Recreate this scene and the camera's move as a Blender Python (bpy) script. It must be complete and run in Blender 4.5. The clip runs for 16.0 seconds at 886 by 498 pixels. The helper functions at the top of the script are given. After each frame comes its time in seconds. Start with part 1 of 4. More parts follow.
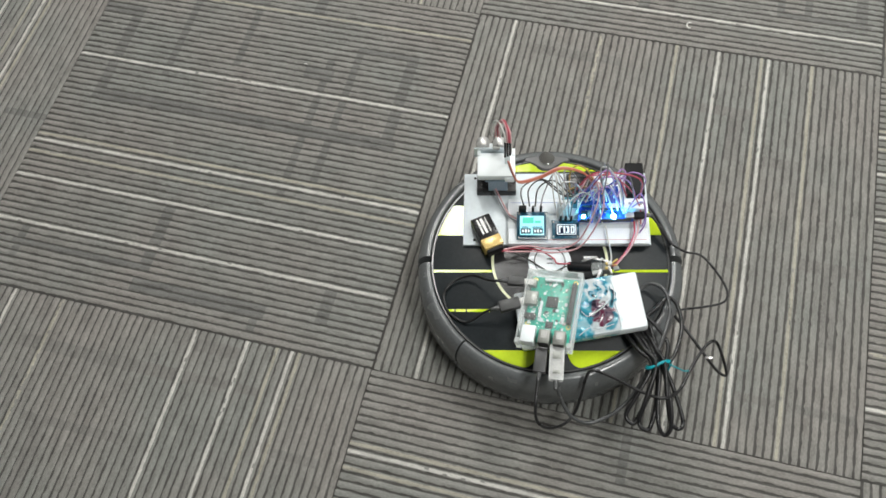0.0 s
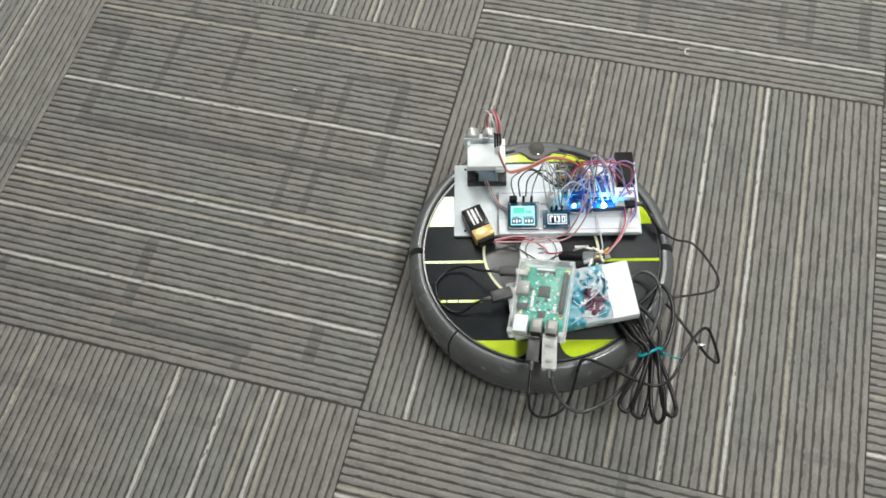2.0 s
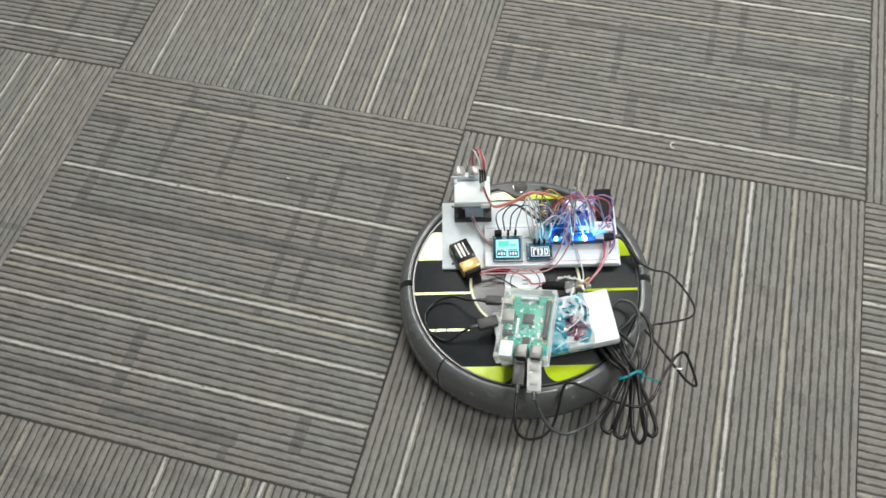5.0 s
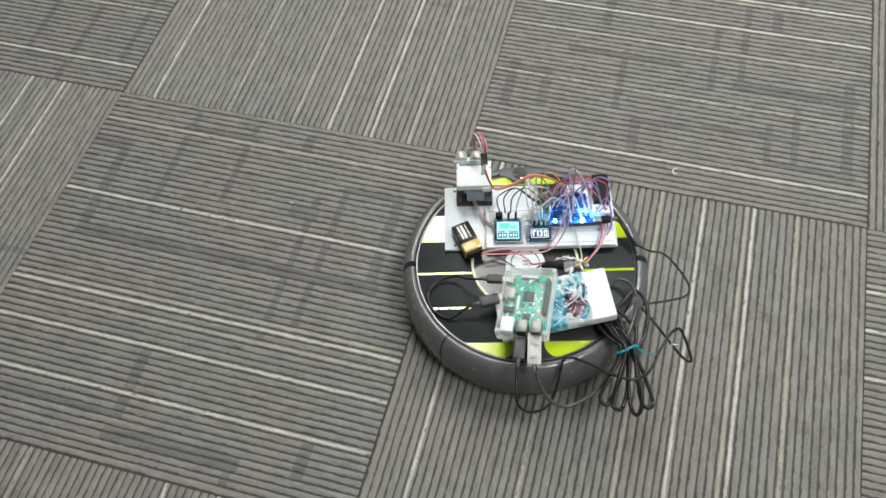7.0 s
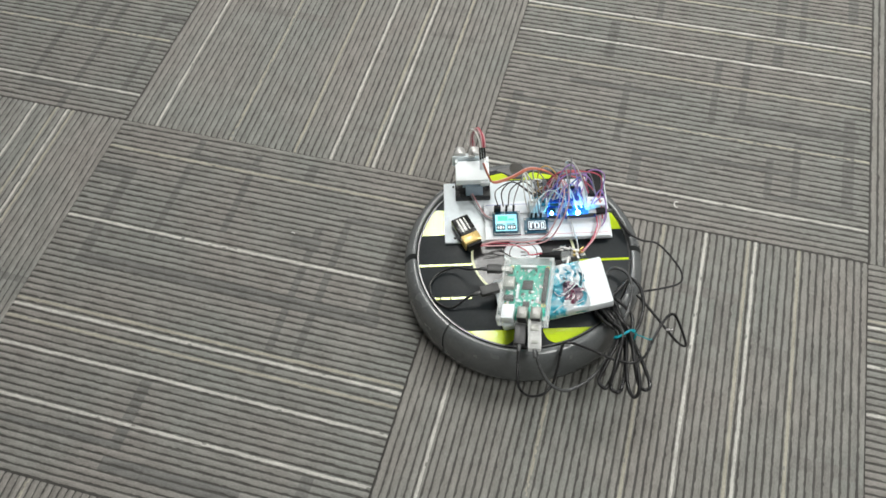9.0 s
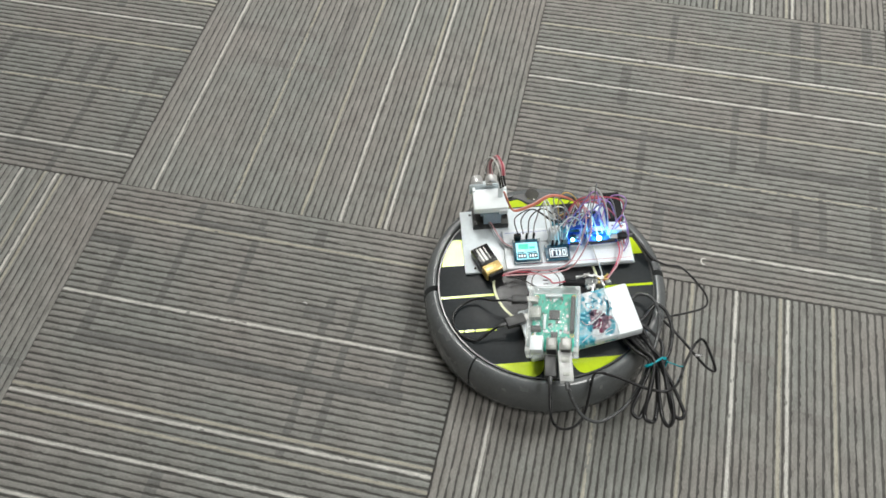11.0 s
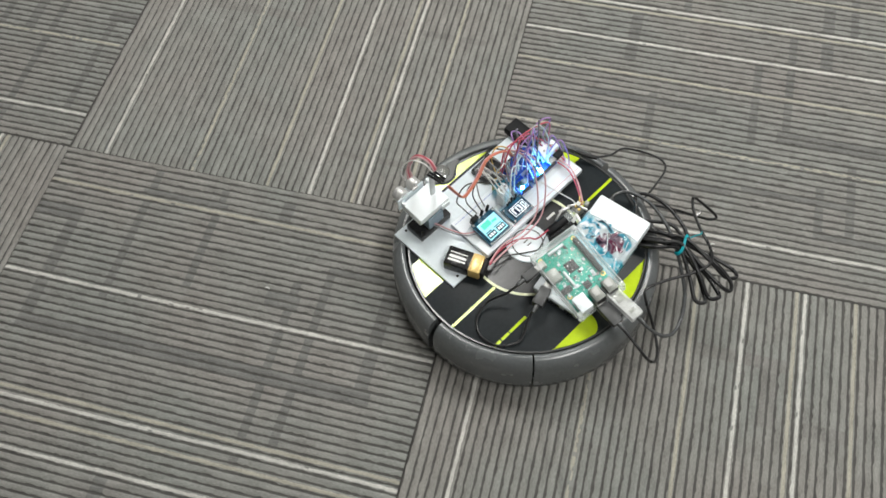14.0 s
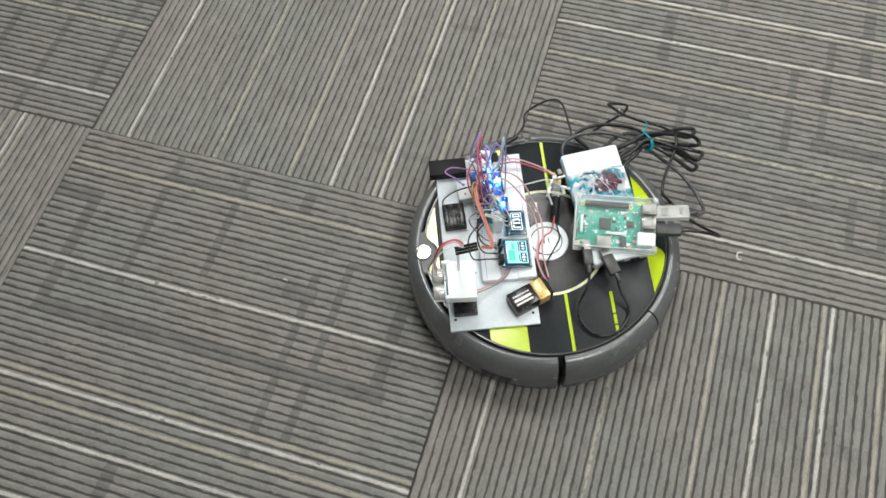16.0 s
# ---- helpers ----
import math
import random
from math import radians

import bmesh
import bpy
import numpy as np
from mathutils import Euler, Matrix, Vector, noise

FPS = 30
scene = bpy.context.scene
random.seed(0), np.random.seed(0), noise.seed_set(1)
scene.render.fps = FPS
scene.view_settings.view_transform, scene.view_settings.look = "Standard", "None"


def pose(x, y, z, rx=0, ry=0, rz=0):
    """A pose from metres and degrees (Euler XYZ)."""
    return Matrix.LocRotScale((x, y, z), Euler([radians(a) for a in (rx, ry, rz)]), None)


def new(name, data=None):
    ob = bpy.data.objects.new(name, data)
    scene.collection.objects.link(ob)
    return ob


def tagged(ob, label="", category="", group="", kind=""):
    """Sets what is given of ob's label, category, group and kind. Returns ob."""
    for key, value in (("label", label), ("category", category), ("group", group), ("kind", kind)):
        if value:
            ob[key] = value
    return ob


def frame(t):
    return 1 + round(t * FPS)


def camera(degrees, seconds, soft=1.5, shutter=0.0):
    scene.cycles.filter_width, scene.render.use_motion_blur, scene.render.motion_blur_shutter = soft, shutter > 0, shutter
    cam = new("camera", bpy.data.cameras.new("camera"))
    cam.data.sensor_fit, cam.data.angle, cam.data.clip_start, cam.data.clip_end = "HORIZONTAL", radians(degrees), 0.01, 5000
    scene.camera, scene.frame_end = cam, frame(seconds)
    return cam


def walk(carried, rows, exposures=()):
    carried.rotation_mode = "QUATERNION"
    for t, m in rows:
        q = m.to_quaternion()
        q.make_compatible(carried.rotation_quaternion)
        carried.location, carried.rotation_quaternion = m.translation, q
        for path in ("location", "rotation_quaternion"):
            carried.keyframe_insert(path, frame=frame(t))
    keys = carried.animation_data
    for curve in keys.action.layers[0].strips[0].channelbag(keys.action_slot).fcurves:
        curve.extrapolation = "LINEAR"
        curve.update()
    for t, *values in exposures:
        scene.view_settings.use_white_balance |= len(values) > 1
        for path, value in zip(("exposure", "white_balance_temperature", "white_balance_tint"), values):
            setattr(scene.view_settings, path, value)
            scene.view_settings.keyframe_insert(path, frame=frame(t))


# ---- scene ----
cam = camera(52.68, 16.0, soft=1.6, shutter=0.0)
CAMERA_ROWS = [  # seconds, eye, yaw, pitch, roll
    (0, 0.2512, -0.3385, 1.0991, 21.120, -62.743, -7.506),
    (0.5, 0.2574, -0.3180, 1.0924, 21.701, -63.189, -8.292),
    (1, 0.2556, -0.3037, 1.0906, 21.532, -63.233, -8.223),
    (1.5, 0.2481, -0.2941, 1.0859, 20.995, -63.131, -7.455),
    (2, 0.2435, -0.2801, 1.0928, 20.673, -62.889, -6.909),
    (2.5, 0.2428, -0.2737, 1.0959, 20.407, -62.076, -6.551),
    (3, 0.2451, -0.2736, 1.1013, 20.839, -61.499, -6.881),
    (3.5, 0.2456, -0.2699, 1.1024, 20.781, -61.189, -6.833),
    (4, 0.2447, -0.2572, 1.1048, 20.332, -60.623, -6.385),
    (4.5, 0.2519, -0.2551, 1.1128, 19.795, -59.529, -5.756),
    (7, 0.2425, -0.2471, 1.1264, 19.045, -57.572, -4.728),
    (7.5, 0.2423, -0.2444, 1.1292, 19.133, -57.311, -4.582),
    (8, 0.2382, -0.2394, 1.1360, 18.996, -57.125, -4.334),
    (10.5, 0.2059, -0.2148, 1.1367, 17.139, -55.397, -2.865),
    (11, 0.1308, -0.1505, 1.1340, 14.759, -55.877, -2.375),
    (11.5, 0.1047, -0.0859, 1.1183, 14.988, -57.142, -3.116),
    (12, 0.1398, -0.0113, 1.0920, 16.548, -58.442, -3.451),
    (12.5, 0.1575, 0.0236, 1.0846, 17.719, -59.454, -3.791),
    (13, 0.1505, 0.0222, 1.0767, 17.684, -60.498, -3.921),
    (13.5, 0.1542, 0.0209, 1.0734, 18.196, -61.029, -4.782),
    (14, 0.1556, 0.0172, 1.0684, 18.483, -61.511, -4.787),
    (14.5, 0.1515, 0.0192, 1.0683, 18.916, -61.982, -4.418),
    (15, 0.1453, 0.0297, 1.0659, 19.738, -62.448, -4.410),
    (15.5, 0.1418, 0.0353, 1.0613, 20.744, -62.545, -4.646),
    (16, 0.1460, 0.0405, 1.0610, 21.236, -62.438, -5.047),
]
ROBOT_ROWS = [  # seconds, x, y, heading
    (0, 0.1976, 0.1656, 12.81),
    (0.5, 0.1939, 0.1831, 13.14),
    (1, 0.1899, 0.1989, 13.43),
    (1.5, 0.1855, 0.2156, 13.53),
    (2, 0.1814, 0.2313, 13.86),
    (2.5, 0.1773, 0.2478, 14.19),
    (3, 0.1759, 0.2535, 14.22),
    (3.5, 0.1715, 0.2703, 14.32),
    (4, 0.1669, 0.2872, 14.47),
    (4.5, 0.1633, 0.3025, 14.73),
    (7, 0.1403, 0.3872, 15.18),
    (7.5, 0.1360, 0.4032, 15.36),
    (8, 0.1307, 0.4207, 15.85),
    (10.5, 0.1052, 0.5000, 16.73),
    (11, 0.0998, 0.5166, 16.76),
    (11.5, 0.0949, 0.5331, 16.86),
    (12, 0.0889, 0.5490, 16.87),
    (12.35, 0.0880, 0.5520, 17.0),
    (12.5, 0.0888, 0.5506, 20.29),
    (13, 0.0870, 0.5543, 32.63),
    (13.5, 0.0864, 0.5572, 45.68),
    (14, 0.0852, 0.5589, 58.88),
    (14.5, 0.0852, 0.5603, 73.24),
    (15, 0.0817, 0.5620, 86.61),
    (15.5, 0.0804, 0.5615, 100.46),
    (16, 0.0786, 0.5616, 111.58),
]


def eye_pose(x, y, z, yaw, pitch, roll):
    return pose(x, y, z, 90 + pitch, 0, yaw) @ pose(0, 0, 0, 0, 0, roll)


EXPOSURES = [(0, 0.0), (8, 0.0), (11, -0.03), (16, -0.06)]
walk(cam, [(r[0], eye_pose(*r[1:])) for r in CAMERA_ROWS], EXPOSURES)

# ---- world and light: an office with a grid of ceiling panels ----
CEILING = 2.7
world = bpy.data.worlds.new("world")
scene.world = world
world.use_nodes = True
world.node_tree.nodes["Background"].inputs["Color"].default_value = (0.75, 0.85, 1.0, 1)
world.node_tree.nodes["Background"].inputs["Strength"].default_value = 0.05
PANEL_WATTS = 38.0
PANELS = [(-0.5, 1.75), (1.3, 1.75), (-2.3, 3.9), (1.3, -0.4)]


def panel_light(x, y):
    lamp = bpy.data.lights.new("ceiling_panel_lamp", "AREA")
    lamp.shape, lamp.size, lamp.size_y = "RECTANGLE", 0.56, 1.16
    lamp.energy, lamp.color = PANEL_WATTS, (1.0, 0.998, 0.96)
    ob = new("ceiling_panel_lamp", lamp)
    ob.matrix_world = pose(x, y, CEILING - 0.03)


for px, py in PANELS:
    panel_light(px, py)

# ---- materials ----
MATS = {}


def mat(name, color, rough=0.5, metal=0.0, spec=0.5, vary=0.12, scale=60.0, bump=0.0, bump_scale=400.0, emit=0.0,
        emit_color=None, tint=None, coat=0.0, alpha=1.0, trans=0.0, ior=1.45, stretch=(1, 1, 1)):
    """A surface with colour variation at two scales, and fine relief."""
    m = bpy.data.materials.new(name)
    m.use_nodes = True
    nt = m.node_tree
    b = nt.nodes["Principled BSDF"]
    b.inputs["Roughness"].default_value = rough
    b.inputs["Metallic"].default_value = metal
    b.inputs["Specular IOR Level"].default_value = spec
    b.inputs["Coat Weight"].default_value = coat
    b.inputs["Coat Roughness"].default_value = 0.08
    b.inputs["Transmission Weight"].default_value = trans
    b.inputs["IOR"].default_value = ior
    b.inputs["Alpha"].default_value = alpha
    if emit:
        b.inputs["Emission Color"].default_value = (*(emit_color or color), 1)
        b.inputs["Emission Strength"].default_value = emit
    tc = nt.nodes.new("ShaderNodeTexCoord")
    mp = nt.nodes.new("ShaderNodeMapping")
    mp.inputs["Scale"].default_value = stretch
    nt.links.new(tc.outputs["Object"], mp.inputs["Vector"])
    if vary:
        n1 = nt.nodes.new("ShaderNodeTexNoise")
        n1.inputs["Scale"].default_value, n1.inputs["Detail"].default_value = scale, 4
        n2 = nt.nodes.new("ShaderNodeTexNoise")
        n2.inputs["Scale"].default_value, n2.inputs["Detail"].default_value = scale * 9, 2
        for n in (n1, n2):
            nt.links.new(mp.outputs[0], n.inputs["Vector"])
        add = nt.nodes.new("ShaderNodeMath")
        add.operation = "ADD"
        nt.links.new(n1.outputs["Fac"], add.inputs[0])
        nt.links.new(n2.outputs["Fac"], add.inputs[1])
        rng = nt.nodes.new("ShaderNodeMapRange")
        rng.inputs["From Min"].default_value, rng.inputs["From Max"].default_value = 0.7, 1.3
        rng.inputs["To Min"].default_value, rng.inputs["To Max"].default_value = 1 - vary, 1 + vary
        nt.links.new(add.outputs[0], rng.inputs["Value"])
        mul = nt.nodes.new("ShaderNodeVectorMath")
        mul.operation = "SCALE"
        mul.inputs[0].default_value = color
        nt.links.new(rng.outputs[0], mul.inputs["Scale"])
        nt.links.new(mul.outputs[0], b.inputs["Base Color"])
        if tint:  # a second shade in broad patches
            n3 = nt.nodes.new("ShaderNodeTexNoise")
            n3.inputs["Scale"].default_value, n3.inputs["Detail"].default_value = 5.0, 3
            nt.links.new(tc.outputs["Object"], n3.inputs["Vector"])
            m3 = nt.nodes.new("ShaderNodeMapRange")
            m3.inputs["From Min"].default_value, m3.inputs["From Max"].default_value = 0.38, 0.62
            nt.links.new(n3.outputs["Fac"], m3.inputs["Value"])
            mix = nt.nodes.new("ShaderNodeMix")
            mix.data_type = "RGBA"
            mix.inputs["A"].default_value, mix.inputs["B"].default_value = (*color, 1), (*tint, 1)
            nt.links.new(m3.outputs[0], mix.inputs["Factor"])
            nt.links.new(mix.outputs["Result"], mul.inputs[0])
        rr = nt.nodes.new("ShaderNodeMapRange")
        rr.inputs["From Min"].default_value, rr.inputs["From Max"].default_value = 0.3, 0.7
        rr.inputs["To Min"].default_value, rr.inputs["To Max"].default_value = max(rough - 0.07, 0.02), min(rough + 0.07, 1)
        nt.links.new(n1.outputs["Fac"], rr.inputs["Value"])
        nt.links.new(rr.outputs[0], b.inputs["Roughness"])
    else:
        b.inputs["Base Color"].default_value = (*color, 1)
    if bump:
        nb = nt.nodes.new("ShaderNodeTexNoise")
        nb.inputs["Scale"].default_value, nb.inputs["Detail"].default_value = bump_scale, 3
        nt.links.new(mp.outputs[0], nb.inputs["Vector"])
        bp = nt.nodes.new("ShaderNodeBump")
        bp.inputs["Strength"].default_value, bp.inputs["Distance"].default_value = bump, 0.001
        nt.links.new(nb.outputs["Fac"], bp.inputs["Height"])
        nt.links.new(bp.outputs[0], b.inputs["Normal"])
    MATS[name] = m
    return m


YARN = dict(rough=0.95, spec=0.1, vary=0.27, scale=26.0, bump=0.9, bump_scale=1100.0, stretch=(1, 4, 1))
mat("yarn_grey", (0.298, 0.284, 0.266), tint=(0.276, 0.282, 0.264), **YARN)
mat("yarn_groove", (0.115, 0.112, 0.106), **YARN)
mat("yarn_white", (0.60, 0.59, 0.555), **YARN)
mat("yarn_tan", (0.43, 0.41, 0.345), **YARN)
mat("yarn_dim", (0.212, 0.212, 0.203), **YARN)
mat("yarn_faint", (0.254, 0.248, 0.234), **YARN)
mat("wall_paint", (0.42, 0.415, 0.40), rough=0.8, vary=0.04, scale=3, bump=0.1)
mat("ceiling_board", (0.7, 0.695, 0.68), rough=0.9, vary=0.05, scale=8, bump=0.3)
mat("panel_diffuser", (0.9, 0.9, 0.88), rough=0.5, vary=0, emit=4.0, emit_color=(1.0, 0.998, 0.96))
mat("slab", (0.1, 0.095, 0.09), rough=0.9)
mat("shell_grey", (0.116, 0.124, 0.128), rough=0.22, spec=0.8, vary=0.10, scale=30, bump=0.05, bump_scale=900)
mat("shell_satin", (0.10, 0.10, 0.102), rough=0.38, spec=0.5, vary=0.10, scale=30, bump=0.05, bump_scale=900)
mat("button_silver", (0.66, 0.66, 0.66), rough=0.1, metal=1.0, vary=0.06)
mat("shell_dark", (0.018, 0.018, 0.019), rough=0.5, vary=0.2, scale=40)
mat("lid_black", (0.0105, 0.0145, 0.017), rough=0.42, spec=0.3, vary=0.25, scale=25, bump=0.06, bump_scale=1500)
mat("hub_black", (0.022, 0.022, 0.023), rough=0.2, spec=0.5, vary=0.3, scale=18)
mat("lime", (0.50, 0.66, 0.02), rough=0.13, spec=0.8, vary=0.05, scale=30)
mat("lime_pale", (0.76, 0.79, 0.54), rough=0.4, vary=0.06)
mat("silver", (0.62, 0.62, 0.63), rough=0.28, metal=0.9, vary=0.06)
mat("satin_trim", (0.07, 0.072, 0.072), rough=0.18, metal=0.0, vary=0.08)
mat("white_plastic", (0.82, 0.88, 0.91), rough=0.35, vary=0.03)
mat("white_board", (0.74, 0.79, 0.82), rough=0.45, vary=0.04, bump=0.05)
mat("frosted_acrylic", (0.71, 0.78, 0.82), rough=0.32, vary=0.05, scale=20)
mat("gloss_black", (0.010, 0.010, 0.011), rough=0.28, vary=0.2)
mat("black_plastic", (0.010, 0.010, 0.011), rough=0.5, spec=0.22, vary=0.2)
mat("cable_black", (0.016, 0.016, 0.017), rough=0.3, vary=0.2)
mat("cable_grey", (0.075, 0.078, 0.08), rough=0.25, vary=0.15)
mat("label_white", (0.75, 0.75, 0.72), rough=0.35, vary=0.05)
mat("grey_plug", (0.055, 0.056, 0.057), rough=0.42, vary=0.15)

# ---- mesh helpers ----
CLEAR = ("case_edge", "lid_clear")


def part(name, bm, material, parent=None, label="", smooth=True, angle=25):
    """Links a bmesh as one mesh object under a thing or a part."""
    me = bpy.data.meshes.new(name)
    bmesh.ops.recalc_face_normals(bm, faces=bm.faces)
    bm.to_mesh(me)
    bm.free()
    me.materials.append(MATS[material])
    if smooth:
        me.shade_smooth()
        me.set_sharp_from_angle(angle=radians(angle))
    ob = new(name, me)
    if parent is not None:
        ob.parent = parent
    if label:
        ob["label"] = label
    if material in CLEAR:
        ob.visible_shadow = False
    return ob


def thing(name, label, category, group="", m=None):
    ob = new(name)
    ob.empty_display_size = 0.02
    if m is not None:
        ob.matrix_world = m
    return tagged(ob, label, category, group)


def mm(*v):
    return tuple(a / 1000 for a in v)


def box(bm, c, s, bevel=0.0, rot=0.0, tilt=0.0, seg=2):
    """A block at c with sides s in mm, turned by rot about z and by tilt about y."""
    geo = bmesh.ops.create_cube(bm, size=1.0)
    vs = geo["verts"]
    m = pose(*mm(*c), 0, tilt, rot) @ Matrix.Diagonal((*mm(*s), 1))
    bmesh.ops.transform(bm, matrix=m, verts=vs)
    if bevel:
        es = list({e for v in vs for e in v.link_edges})
        bmesh.ops.bevel(bm, geom=es, offset=bevel / 1000, segments=seg, profile=0.5, affect="EDGES")
    return bm


def cyl(bm, c, r, h, seg=32, bevel=0.0, axis="z", r2=None):
    geo = bmesh.ops.create_cone(bm, cap_ends=True, segments=seg, radius1=r / 1000, radius2=(r if r2 is None else r2) / 1000, depth=h / 1000)
    turn = {"z": (0, 0), "x": (0, 90), "y": (90, 0)}[axis]
    bmesh.ops.transform(bm, matrix=pose(*mm(*c), *turn), verts=geo["verts"])
    if bevel:
        es = [e for e in {e for v in geo["verts"] for e in v.link_edges} if any(len(f.verts) > 4 for f in e.link_faces)]
        bmesh.ops.bevel(bm, geom=es, offset=bevel / 1000, segments=2, profile=0.5, affect="EDGES")
    return bm


def prism(bm, outline, z0, z1):
    """An upright prism over an outline in mm."""
    lo = [bm.verts.new(mm(x, y, z0)) for x, y in outline]
    hi = [bm.verts.new(mm(x, y, z1)) for x, y in outline]
    bm.faces.new(lo[::-1])
    bm.faces.new(hi)
    n = len(lo)
    for i in range(n):
        bm.faces.new((lo[i], lo[(i + 1) % n], hi[(i + 1) % n], hi[i]))
    return bm


def arc(bm, profile, a0, a1, seg):
    """A closed profile of (radius, z) in mm swept round z from a0 to a1 degrees; closed round when 360."""
    full = abs(a1 - a0) >= 359.9
    n = len(profile)
    rings = []
    for i in range(seg if full else seg + 1):
        a = radians(a0 + (a1 - a0) * i / seg)
        rings.append([bm.verts.new((r / 1000 * math.cos(a), r / 1000 * math.sin(a), z / 1000)) for r, z in profile])
    for i in range(seg):
        p, q = rings[i], rings[(i + 1) % len(rings)]
        for k in range(n):
            bm.faces.new((p[k], p[(k + 1) % n], q[(k + 1) % n], q[k]))
    if not full:
        bm.faces.new(rings[0])
        bm.faces.new(rings[-1][::-1])
    return bm


def spline(points, per=8):
    """Catmull-Rom through the points."""
    pts = [Vector(p) for p in points]
    pts = [2 * pts[0] - pts[1], *pts, 2 * pts[-1] - pts[-2]]
    out = []
    for i in range(1, len(pts) - 2):
        a, b, c, d = pts[i - 1:i + 3]
        for k in range(per):
            t = k / per
            out.append(0.5 * (2 * b + (c - a) * t + (2 * a - 5 * b + 4 * c - d) * t * t + (3 * b - a - 3 * c + d) * t ** 3))
    out.append(pts[-2])
    return out


def tube(bm, points, r, per=8, seg=8):
    """A round cable of radius r through points, all in mm."""
    path = [p / 1000 for p in spline(points, per)]
    r = r / 1000
    up = Vector((0, 0, 1))
    rings = []
    side = None
    for i, p in enumerate(path):
        d = (path[min(i + 1, len(path) - 1)] - path[max(i - 1, 0)]).normalized()
        side = d.cross(up) if side is None else side - d * side.dot(d)
        if side.length < 1e-4:
            side = d.cross(Vector((1, 0, 0)))
        side.normalize()
        other = d.cross(side)
        rings.append([bm.verts.new(p + r * (math.cos(a) * side + math.sin(a) * other)) for a in [2 * math.pi * k / seg for k in range(seg)]])
    for p, q in zip(rings, rings[1:]):
        for k in range(seg):
            bm.faces.new((p[k], p[(k + 1) % seg], q[(k + 1) % seg], q[k]))
    bm.faces.new(rings[0][::-1])
    bm.faces.new(rings[-1])
    return bm


# ---- floor, walls, ceiling ----
X0, X1, Y0, Y1 = -4.27, 4.88, -3.05, 6.1


def slab(name, lo, hi, material, label, category):
    bm = bmesh.new()
    box(bm, [(a + b) * 500 for a, b in zip(lo, hi)], [(b - a) * 1000 for a, b in zip(lo, hi)])
    return tagged(part(name, bm, material, smooth=False), label, category, kind="structure")


floor = slab("floor", (X0, Y0, -0.15), (X1, Y1, -0.006), "slab", "striped grey office carpet tiles laid quarter turned", "floor")
slab("wall_north", (X0 - 0.12, Y1, 0), (X1 + 0.12, Y1 + 0.12, CEILING), "wall_paint", "plain off-white painted office wall", "wall")
slab("wall_south", (X0 - 0.12, Y0 - 0.12, 0), (X1 + 0.12, Y0, CEILING), "wall_paint", "plain off-white painted office wall", "wall")
slab("wall_west", (X0 - 0.12, Y0, 0), (X0, Y1, CEILING), "wall_paint", "plain off-white painted office wall", "wall")
slab("wall_east", (X1, Y0, 0), (X1 + 0.12, Y1, CEILING), "wall_paint", "plain off-white painted office wall", "wall")
slab("ceiling", (X0 - 0.12, Y0 - 0.12, CEILING), (X1 + 0.12, Y1 + 0.12, CEILING + 0.1), "ceiling_board", "plain white office ceiling", "ceiling")


def ceiling_panel(x, y):
    ob = thing("ceiling_light", "recessed white rectangular ceiling light panel", "ceiling light", "ceiling lights", pose(x, y, CEILING))
    bm = bmesh.new()
    for cx, cy, sx, sy in ((0, 600, 640, 40), (0, -600, 640, 40), (300, 0, 40, 1160), (-300, 0, 40, 1160)):
        box(bm, (cx, cy, -8), (sx, sy, 16), 2)
    part("frame", bm, "white_plastic", ob)
    bm = bmesh.new()
    box(bm, (0, 0, -5), (558, 1158, 8))
    part("diffuser", bm, "panel_diffuser", ob)


for px, py in PANELS:
    ceiling_panel(px, py)

# ---- robot vacuum cleaner ----
RIDERS = []  # things that the robot carries: (object, pose on the robot)


def ride(ob, m=None):
    RIDERS.append((ob, m if m is not None else Matrix.Identity(4)))
    return ob


def rim_profile(out=169.0):
    o = out
    return [(o - 14, 9), (o - 4, 11), (o - 0.5, 18), (o, 32), (o, 52), (o - 1.2, 64), (o - 4.5, 73), (o - 9, 78.5), (o - 13, 80.6),
            (o - 17, 80.6), (o - 18.6, 79), (o - 18.6, 74), (o - 22, 60), (o - 22, 12)]


